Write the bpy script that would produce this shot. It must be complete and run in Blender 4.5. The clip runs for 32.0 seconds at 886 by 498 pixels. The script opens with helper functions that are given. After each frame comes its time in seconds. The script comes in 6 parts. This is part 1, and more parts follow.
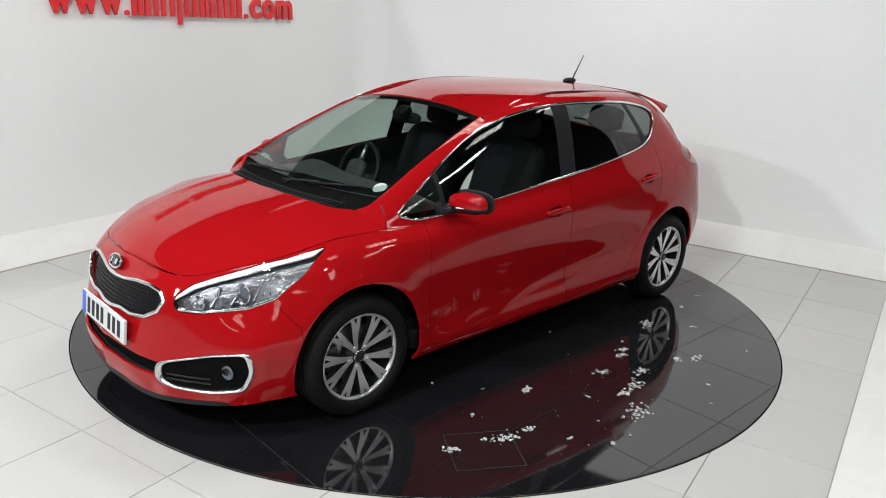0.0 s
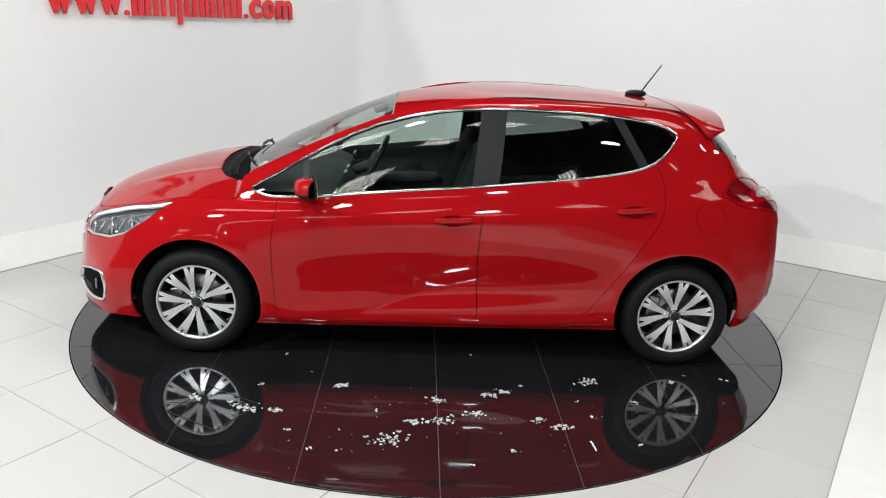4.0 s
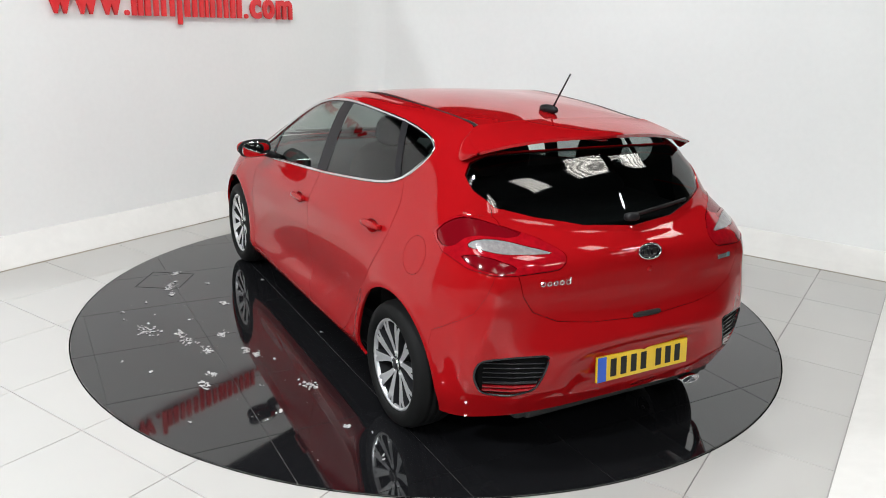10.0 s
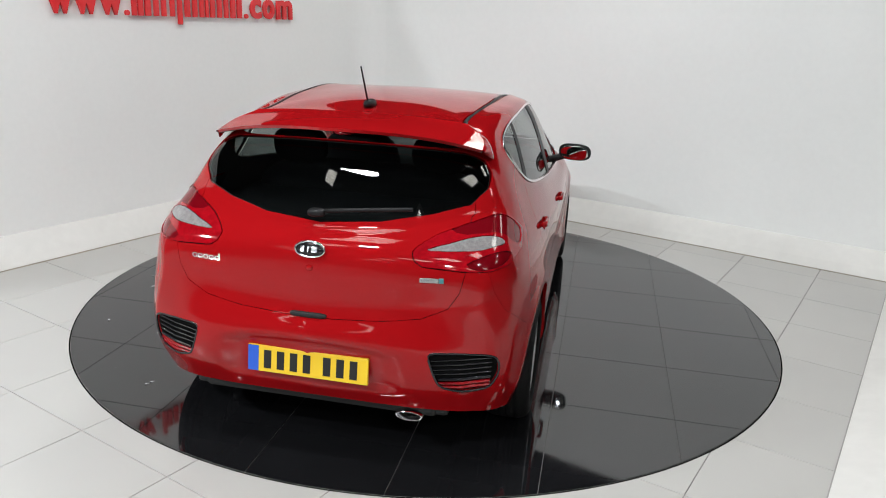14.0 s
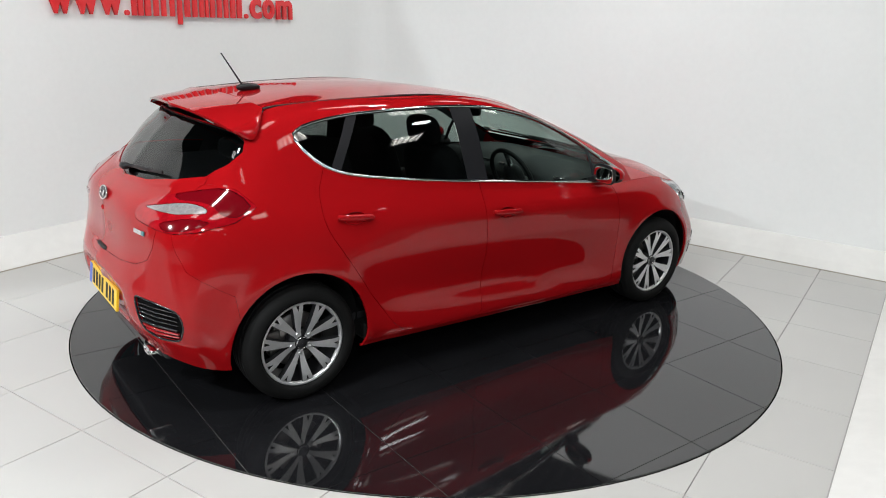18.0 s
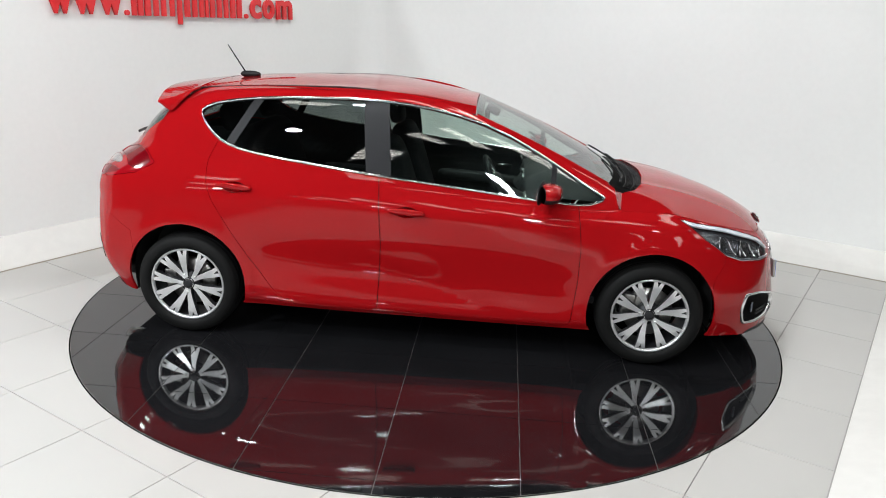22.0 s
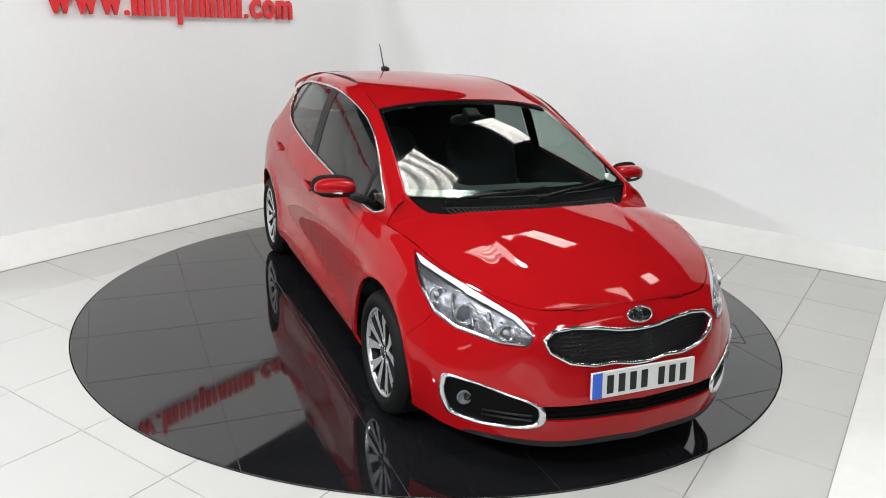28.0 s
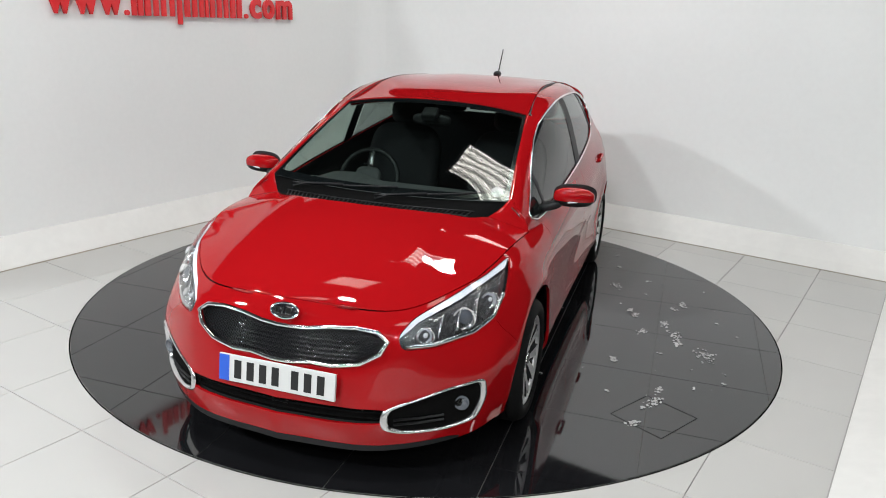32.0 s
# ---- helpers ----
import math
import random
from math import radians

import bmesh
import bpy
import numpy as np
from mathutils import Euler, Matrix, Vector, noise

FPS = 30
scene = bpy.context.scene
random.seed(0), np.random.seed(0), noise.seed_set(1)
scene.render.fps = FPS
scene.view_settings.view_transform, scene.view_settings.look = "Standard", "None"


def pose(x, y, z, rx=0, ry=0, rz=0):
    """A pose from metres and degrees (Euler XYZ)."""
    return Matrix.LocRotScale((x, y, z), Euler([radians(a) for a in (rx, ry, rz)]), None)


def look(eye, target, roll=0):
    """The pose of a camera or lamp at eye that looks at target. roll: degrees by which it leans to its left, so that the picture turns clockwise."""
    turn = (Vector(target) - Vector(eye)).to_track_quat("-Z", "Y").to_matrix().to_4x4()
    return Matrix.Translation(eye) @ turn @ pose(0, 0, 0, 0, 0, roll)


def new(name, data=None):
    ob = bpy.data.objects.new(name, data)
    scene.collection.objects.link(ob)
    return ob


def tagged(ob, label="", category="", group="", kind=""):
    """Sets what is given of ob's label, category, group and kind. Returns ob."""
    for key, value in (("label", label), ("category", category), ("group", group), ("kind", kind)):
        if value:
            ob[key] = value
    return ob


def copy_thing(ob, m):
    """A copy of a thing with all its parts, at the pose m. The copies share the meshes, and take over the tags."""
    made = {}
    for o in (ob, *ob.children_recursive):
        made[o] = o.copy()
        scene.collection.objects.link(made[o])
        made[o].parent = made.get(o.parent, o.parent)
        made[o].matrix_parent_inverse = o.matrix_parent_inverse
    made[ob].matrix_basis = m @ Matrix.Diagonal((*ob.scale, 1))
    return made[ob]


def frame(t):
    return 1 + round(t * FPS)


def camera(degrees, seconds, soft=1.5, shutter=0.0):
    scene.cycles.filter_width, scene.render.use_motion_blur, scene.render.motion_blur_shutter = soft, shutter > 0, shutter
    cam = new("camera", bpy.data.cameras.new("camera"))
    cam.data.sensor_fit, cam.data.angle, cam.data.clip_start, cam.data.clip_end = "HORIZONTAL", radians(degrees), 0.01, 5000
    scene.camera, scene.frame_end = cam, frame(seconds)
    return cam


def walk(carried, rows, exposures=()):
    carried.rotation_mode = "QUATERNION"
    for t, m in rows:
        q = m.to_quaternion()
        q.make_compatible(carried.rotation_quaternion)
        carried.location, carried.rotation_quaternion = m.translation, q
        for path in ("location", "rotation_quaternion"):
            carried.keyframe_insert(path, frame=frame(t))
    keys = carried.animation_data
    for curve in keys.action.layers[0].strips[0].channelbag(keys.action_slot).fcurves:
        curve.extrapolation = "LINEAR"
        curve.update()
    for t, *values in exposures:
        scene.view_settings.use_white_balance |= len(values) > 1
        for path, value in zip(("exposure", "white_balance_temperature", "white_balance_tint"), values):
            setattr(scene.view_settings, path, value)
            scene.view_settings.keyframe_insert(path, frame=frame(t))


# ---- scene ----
import functools

# A red hatchback on a black-tiled turntable in a white photo booth, inside a dark hall.
cam = camera(60.75, 32.0, soft=1.0)
EYE = Vector((0.0, -4.7977, 1.8449))
_p, _w = radians(17.179), radians(0.8444)
AIM = EYE + Vector((math.sin(_w) * math.cos(_p), math.cos(_w) * math.cos(_p), -math.sin(_p)))
# the clip's camera meters the red car, so its picture breathes a little as the car turns
BASE = -0.02
METER = [(0.0, -0.15), (1.0, -0.09), (2.0, 0.0), (10.0, 0.0), (12.0, -0.02), (13.0, -0.13), (14.0, -0.24), (17.0, -0.20), (18.0, -0.10), (19.0, 0.0), (28.0, 0.0), (29.0, -0.02), (30.0, -0.15), (32.0, -0.17)]
walk(cam, [(0.0, look(EYE, AIM, 2.532)), (32.0, look(EYE, AIM, 2.532))], [(t, BASE + s) for t, s in METER])

# the booth stands at an angle to the camera: u runs along its back wall, v towards it
TURN = radians(-33.54)
BOOTH = Matrix.Rotation(TURN, 4, "Z")

# ---- world and light ----
world = bpy.data.worlds.new("world")
scene.world = world
world.use_nodes = True
_nt = world.node_tree
_sky = _nt.nodes.new("ShaderNodeTexSky")
_sky.sky_type = "NISHITA"
_sky.sun_disc = False
_sky.sun_elevation, _sky.sun_rotation = radians(40), radians(120)
_nt.links.new(_sky.outputs["Color"], _nt.nodes["Background"].inputs["Color"])
_nt.nodes["Background"].inputs["Strength"].default_value = 0.08


# ---- materials ----
def rgb(v):
    return (v[0], v[1], v[2], 1.0)


def material(name, color, rough=0.5, metal=0.0, coat=0.0, coat_rough=0.03, spec=0.5, vary=0.0, scale=4.0, fine=60.0,
             bump=0.0, rough_vary=0.0, emit=None, strength=0.0, island=0.0, still=False):
    m = bpy.data.materials.new(name)
    m.use_nodes = True
    n, l = m.node_tree.nodes, m.node_tree.links
    b = n["Principled BSDF"]
    b.inputs["Base Color"].default_value = rgb(color)
    b.inputs["Roughness"].default_value = rough
    b.inputs["Metallic"].default_value = metal
    b.inputs["Coat Weight"].default_value = coat
    b.inputs["Coat Roughness"].default_value = coat_rough
    b.inputs["Coat IOR"].default_value = 1.38
    b.inputs["Specular IOR Level"].default_value = spec
    if emit:
        b.inputs["Emission Color"].default_value = rgb(emit)
        b.inputs["Emission Strength"].default_value = strength
    if vary or bump or rough_vary or island:
        tc = n.new("ShaderNodeTexCoord")
        big = n.new("ShaderNodeTexNoise")
        big.inputs["Scale"].default_value = scale
        big.inputs["Detail"].default_value = 5
        small = n.new("ShaderNodeTexNoise")
        small.inputs["Scale"].default_value = fine
        small.inputs["Detail"].default_value = 3
        where = n.new("ShaderNodeNewGeometry").outputs["Position"] if still else tc.outputs["Object"]
        l.new(where, big.inputs["Vector"])
        l.new(where, small.inputs["Vector"])
        mix = n.new("ShaderNodeMath")
        mix.operation = "MULTIPLY_ADD"
        mix.inputs[1].default_value = 0.35
        l.new(small.outputs["Fac"], mix.inputs[0])
        sc = n.new("ShaderNodeMath")
        sc.operation = "MULTIPLY"
        sc.inputs[1].default_value = 0.65
        l.new(big.outputs["Fac"], sc.inputs[0])
        l.new(sc.outputs[0], mix.inputs[2])
        if vary or island:
            ramp = n.new("ShaderNodeMapRange")
            ramp.inputs["From Min"].default_value, ramp.inputs["From Max"].default_value = 0.3, 0.7
            ramp.inputs["To Min"].default_value, ramp.inputs["To Max"].default_value = 1 - vary, 1 + vary
            l.new(mix.outputs[0], ramp.inputs["Value"])
            val = ramp.outputs[0]
            if island:
                info = n.new("ShaderNodeObjectInfo")
                r2 = n.new("ShaderNodeMapRange")
                r2.inputs["To Min"].default_value, r2.inputs["To Max"].default_value = 1 - island, 1 + island
                l.new(info.outputs["Random"], r2.inputs["Value"])
                mm = n.new("ShaderNodeMath")
                mm.operation = "MULTIPLY"
                l.new(val, mm.inputs[0])
                l.new(r2.outputs[0], mm.inputs[1])
                val = mm.outputs[0]
            vm = n.new("ShaderNodeVectorMath")
            vm.operation = "SCALE"
            vm.inputs[0].default_value = color[:3]
            l.new(val, vm.inputs["Scale"])
            l.new(vm.outputs[0], b.inputs["Base Color"])
        if rough_vary:
            r3 = n.new("ShaderNodeMapRange")
            r3.inputs["From Min"].default_value, r3.inputs["From Max"].default_value = 0.3, 0.7
            r3.inputs["To Min"].default_value, r3.inputs["To Max"].default_value = max(0, rough - rough_vary), rough + rough_vary
            l.new(mix.outputs[0], r3.inputs["Value"])
            l.new(r3.outputs[0], b.inputs["Roughness"])
        if bump:
            bp = n.new("ShaderNodeBump")
            bp.inputs["Strength"].default_value = bump
            bp.inputs["Distance"].default_value = 0.01
            l.new(mix.outputs[0], bp.inputs["Height"])
            l.new(bp.outputs[0], b.inputs["Normal"])
    return m


def glass_material(name, tint, ior=1.5):
    """A thin pane: tinted see-through, with a mirror gloss that grows at grazing angles."""
    m = bpy.data.materials.new(name)
    m.use_nodes = True
    n, l = m.node_tree.nodes, m.node_tree.links
    n.remove(n["Principled BSDF"])
    tr = n.new("ShaderNodeBsdfTransparent")
    tr.inputs["Color"].default_value = rgb(tint)
    gl = n.new("ShaderNodeBsdfGlossy")
    gl.inputs["Roughness"].default_value = 0.0
    lw = n.new("ShaderNodeLayerWeight")
    lw.inputs["Blend"].default_value = 0.5
    pw = n.new("ShaderNodeMath")
    pw.operation, pw.inputs[1].default_value = "POWER", 4.5
    l.new(lw.outputs["Facing"], pw.inputs[0])
    fr = n.new("ShaderNodeMath")
    f0 = ((ior - 1) / (ior + 1)) ** 2 * 1.6
    fr.operation, fr.inputs[1].default_value, fr.inputs[2].default_value = "MULTIPLY_ADD", 1 - f0, f0
    l.new(pw.outputs[0], fr.inputs[0])
    mx = n.new("ShaderNodeMixShader")
    l.new(fr.outputs[0], mx.inputs[0])
    l.new(tr.outputs[0], mx.inputs[1])
    l.new(gl.outputs[0], mx.inputs[2])
    l.new(mx.outputs[0], n["Material Output"].inputs["Surface"])
    return m


M_PAINT = material("red_paint", (0.31, 0.0045, 0.0065), rough=0.5, coat=1.0, coat_rough=0.015, spec=0.0, vary=0.03, scale=2.0, fine=900.0)
M_WALL = material("white_wall_paint", (0.84, 0.84, 0.83), rough=0.6, vary=0.025, scale=0.9, fine=25.0, bump=0.02)
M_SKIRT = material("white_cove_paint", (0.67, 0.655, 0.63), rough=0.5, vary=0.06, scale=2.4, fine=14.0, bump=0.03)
M_TILE = material("white_floor_tile", (0.445, 0.434, 0.414), rough=0.27, vary=0.02, scale=0.7, fine=3.0, island=0.02, still=True)
M_GROUT = material("grey_grout", (0.28, 0.27, 0.26), rough=0.9, vary=0.2, scale=6.0)
M_BLACKTILE = material("black_polished_tile", (0.008, 0.008, 0.009), rough=0.045, spec=1.0, vary=0.25, scale=3.0, fine=80.0, rough_vary=0.02)
M_JOINT = material("grey_joint", (0.08, 0.077, 0.074), rough=0.5, vary=0.25, scale=20.0)
M_DARK = material("dark_gap", (0.008, 0.008, 0.008), rough=0.7)
M_GAP = material("black_gap_matt", (0.004, 0.004, 0.004), rough=1.0, spec=0.0)
M_SIGN = material("red_acrylic", (0.72, 0.03, 0.035), rough=0.25, vary=0.04, scale=6.0)
M_CHROME = material("chrome", (0.78, 0.78, 0.79), rough=0.08, metal=1.0)
M_BRUSHED = material("satin_chrome", (0.66, 0.66, 0.67), rough=0.22, metal=1.0)
M_BLACKGLOSS = material("gloss_black_trim", (0.010, 0.010, 0.012), rough=0.12)
M_BLACK = material("black_plastic", (0.010, 0.010, 0.011), rough=0.45, spec=0.25, vary=0.15, scale=20.0, fine=300.0)
M_COWL = material("matt_black_cowl", (0.004, 0.004, 0.004), rough=0.8, spec=0.04, vary=0.2, scale=20.0)
M_RUBBER = material("tyre_rubber", (0.006, 0.006, 0.006), rough=0.65, spec=0.14, vary=0.2, scale=12.0, fine=200.0, bump=0.03)
M_ALLOY = material("machined_alloy", (0.74, 0.74, 0.75), rough=0.30, metal=0.75, vary=0.04, scale=30.0)
M_ALLOYDARK = material("dark_grey_alloy_paint", (0.018, 0.018, 0.020), rough=0.4, spec=0.3)
M_STEEL = material("brake_steel", (0.35, 0.34, 0.33), rough=0.35, metal=1.0, vary=0.1, scale=30.0)
M_GLASS = glass_material("window_glass", (0.66, 0.75, 0.71))
M_PRIVACY = glass_material("privacy_glass", (0.36, 0.40, 0.39))
M_CLEAR = glass_material("clear_lens", (0.93, 0.94, 0.95), 1.45)
M_REDLENS = material("red_lamp_lens", (0.30, 0.003, 0.008), rough=0.06, spec=0.3, coat=1.0, vary=0.25, scale=24.0)
M_REDDARK = material("dark_red_lens", (0.14, 0.0015, 0.005), rough=0.10, coat=0.4, spec=0.3)
M_WHITELENS = material("white_lamp_lens", (0.60, 0.61, 0.64), rough=0.12, coat=1.0)
M_REFLECTOR = material("lamp_reflector", (0.86, 0.86, 0.88), rough=0.12, metal=1.0)
M_FABRIC = material("dark_seat_fabric", (0.020, 0.020, 0.022), rough=0.9, spec=0.2, vary=0.08, scale=6.0, fine=20.0)
M_INTERIOR = material("dark_grey_interior_plastic", (0.060, 0.060, 0.063), rough=0.6, spec=0.3, vary=0.08, scale=6.0, fine=20.0)
M_PLATEW = material("white_plate", (0.60, 0.60, 0.59), rough=0.3)
M_PLATEY = material("yellow_plate", (0.80, 0.52, 0.02), rough=0.3)
M_BLUE = material("blue_band", (0.02, 0.10, 0.55), rough=0.3)
M_LITTER = material("white_fluff", (0.42, 0.415, 0.41), rough=0.95, vary=0.15, scale=40.0, fine=200.0)
M_ROOFSHEET = material("dark_roof_sheet", (0.03, 0.03, 0.032), rough=0.6, vary=0.2, scale=1.0, fine=20.0)
M_HALL = material("dark_hall_wall", (0.22, 0.21, 0.20), rough=0.8, vary=0.2, scale=0.8, fine=12.0)
M_CONCRETE = material("hall_concrete", (0.22, 0.21, 0.20), rough=0.7, vary=0.2, scale=1.0, fine=15.0)
M_LAMPDARK = material("lamp_housing_grey", (0.20, 0.20, 0.21), rough=0.25, metal=0.8, vary=0.3, scale=26.0, fine=90.0, bump=0.6)
M_LENSBALL = material("projector_glass", (0.10, 0.11, 0.13), rough=0.03, coat=1.0)
M_MIRROR = material("mirror_silver", (0.85, 0.86, 0.87), rough=0.01, metal=1.0)
M_CLEARGREY = material("clear_reversing_lens", (0.23, 0.215, 0.215), rough=0.15, coat=1.0, vary=0.3, scale=60.0, fine=200.0)
M_BLACKSATIN = material("satin_black_post", (0.010, 0.010, 0.012), rough=0.45, spec=0.22, vary=0.1, scale=10.0)
M_STRIP = material("white_light_strip", (0.82, 0.84, 0.90), rough=0.2, coat=0.6)
M_GRIME = material("brown_grime", (0.30, 0.26, 0.21), rough=0.9, vary=0.4, scale=5.0)
M_TEAL = material("teal_enamel", (0.06, 0.20, 0.22), rough=0.3)
M_HEAD = material("headlining", (0.20, 0.20, 0.19), rough=0.95, vary=0.05, scale=8.0)
M_FIXTURE = material("lamp_housing", (0.30, 0.30, 0.31), rough=0.4, metal=0.7)


# ---- mesh helpers ----
def mesh_of(name, bm, mats, smooth=False):
    me = bpy.data.meshes.new(name)
    bm.normal_update()
    bm.to_mesh(me)
    bm.free()
    for m in (mats if isinstance(mats, (list, tuple)) else [mats]):
        me.materials.append(m)
    if smooth:
        me.shade_smooth()
    return me


def part(name, bm, mat, parent=None, label="", smooth=False, m=None):
    """One mesh object from a bmesh, under its thing."""
    ob = new(name, mesh_of(name, bm, mat, smooth) if isinstance(bm, bmesh.types.BMesh) else bm)
    if parent is not None:
        ob.parent = parent
    if m is not None:
        ob.matrix_basis = m
    if label:
        tagged(ob, label)
    return ob


def empty(name, m=None):
    ob = new(name)
    ob.empty_display_size = 0.1
    if m is not None:
        ob.matrix_basis = m
    return ob


def box(bm, size, at=(0, 0, 0), rot=None, bevel=0.0, segs=2):
    mat = Matrix.Translation(at) @ (rot or Matrix()) @ Matrix.Diagonal((*size, 1))
    g = bmesh.ops.create_cube(bm, size=1.0, matrix=mat)
    if bevel:
        vs = g["verts"]
        es = list({e for v in vs for e in v.link_edges})
        bmesh.ops.bevel(bm, geom=es, offset=bevel, segments=segs, profile=0.5, affect="EDGES")
    return bm


def rod(bm, a, b, r, r2=None, segs=12, cap=True):
    a, b = Vector(a), Vector(b)
    d = b - a
    mat = Matrix.Translation((a + b) / 2) @ d.to_track_quat("Z", "Y").to_matrix().to_4x4()
    bmesh.ops.create_cone(bm, cap_ends=cap, segments=segs, radius1=r, radius2=r if r2 is None else r2, depth=d.length, matrix=mat)
    return bm


def lathe(bm, prof, segs=48, axis="Y", close=False):
    """Spin a profile of (radius, height) round an axis."""
    rings = []
    for i in range(segs):
        a = 2 * math.pi * i / segs
        c, s = math.cos(a), math.sin(a)
        rings.append([bm.verts.new((r * c, h, r * s) if axis == "Y" else (r * c, r * s, h)) for r, h in prof])
    n = len(prof)
    for i in range(segs):
        p, q = rings[i], rings[(i + 1) % segs]
        for j in range(n if close else n - 1):
            k = (j + 1) % n
            f = bm.faces.new((p[j], p[k], q[k], q[j]) if axis == "Y" else (p[j], q[j], q[k], p[k]))
            f.smooth = True
    return bm


def tube(bm, pts, r, segs=8, closed=False, flat=1.0, up=Vector((0, 0, 1))):
    """Sweep a round or flattened section along points."""
    pts = [Vector(p) for p in pts]
    n = len(pts)
    rings = []
    for i, p in enumerate(pts):
        d = (pts[(i + 1) % n] - pts[i - 1]) if closed else (pts[min(i + 1, n - 1)] - pts[max(i - 1, 0)])
        d.normalize()
        a = d.cross(up)
        if a.length < 1e-4:
            a = d.cross(Vector((0, 1, 0)))
        a.normalize()
        b = a.cross(d)
        rings.append([bm.verts.new(p + a * (r * flat * math.cos(2 * math.pi * k / segs)) + b * (r * math.sin(2 * math.pi * k / segs))) for k in range(segs)])
    for i in range(n if closed else n - 1):
        p, q = rings[i], rings[(i + 1) % n]
        for k in range(segs):
            f = bm.faces.new((p[k], p[(k + 1) % segs], q[(k + 1) % segs], q[k]))
            f.smooth = True
    if not closed:
        bm.faces.new(rings[0])
        bm.faces.new(rings[-1][::-1])
    return bm


def spline(knots, t):
    """Catmull-Rom through equal-length tuples, t in knot numbers."""
    n = len(knots)
    i = min(max(int(math.floor(t)), 0), n - 2)
    f = t - i
    k = knots
    p1, p2 = k[i], k[i + 1]
    p0 = k[i - 1] if i > 0 else tuple(2 * a - b for a, b in zip(p1, p2))
    p3 = k[i + 2] if i + 2 < n else tuple(2 * b - a for a, b in zip(p1, p2))
    return tuple(0.5 * (2 * b + (c - a) * f + (2 * a - 5 * b + 4 * c - d) * f * f + (3 * b - a - 3 * c + d) * f ** 3)
                 for a, b, c, d in zip(p0, p1, p2, p3))


def inside(poly, x, y):
    c = False
    j = len(poly) - 1
    for i in range(len(poly)):
        xi, yi = poly[i]
        xj, yj = poly[j]
        if (yi > y) != (yj > y) and x < (xj - xi) * (y - yi) / (yj - yi) + xi:
            c = not c
        j = i
    return c


def rounded(poly, r=0.02, n=4, closed=True):
    """Round the corners of a polygon of tuples."""
    out = []
    m = len(poly)
    for i in range(m):
        p = Vector(poly[i])
        if not closed and i in (0, m - 1):
            out.append(tuple(p))
            continue
        a, b = Vector(poly[i - 1]), Vector(poly[(i + 1) % m])
        da, db = a - p, b - p
        ra, rb = min(r, da.length * 0.45), min(r, db.length * 0.45)
        s, e = p + da.normalized() * ra, p + db.normalized() * rb
        for k in range(n + 1):
            t = k / n
            out.append(tuple(s * (1 - t) ** 2 + p * (2 * t * (1 - t)) + e * t * t))
    return out


def dense(poly, step, closed=True):
    out = []
    m = len(poly)
    for i in range(m if closed else m - 1):
        a, b = Vector(poly[i]), Vector(poly[(i + 1) % m])
        k = max(1, int(math.ceil((b - a).length / step)))
        out += [tuple(a.lerp(b, j / k)) for j in range(k)]
    if not closed:
        out.append(tuple(poly[-1]))
    return out


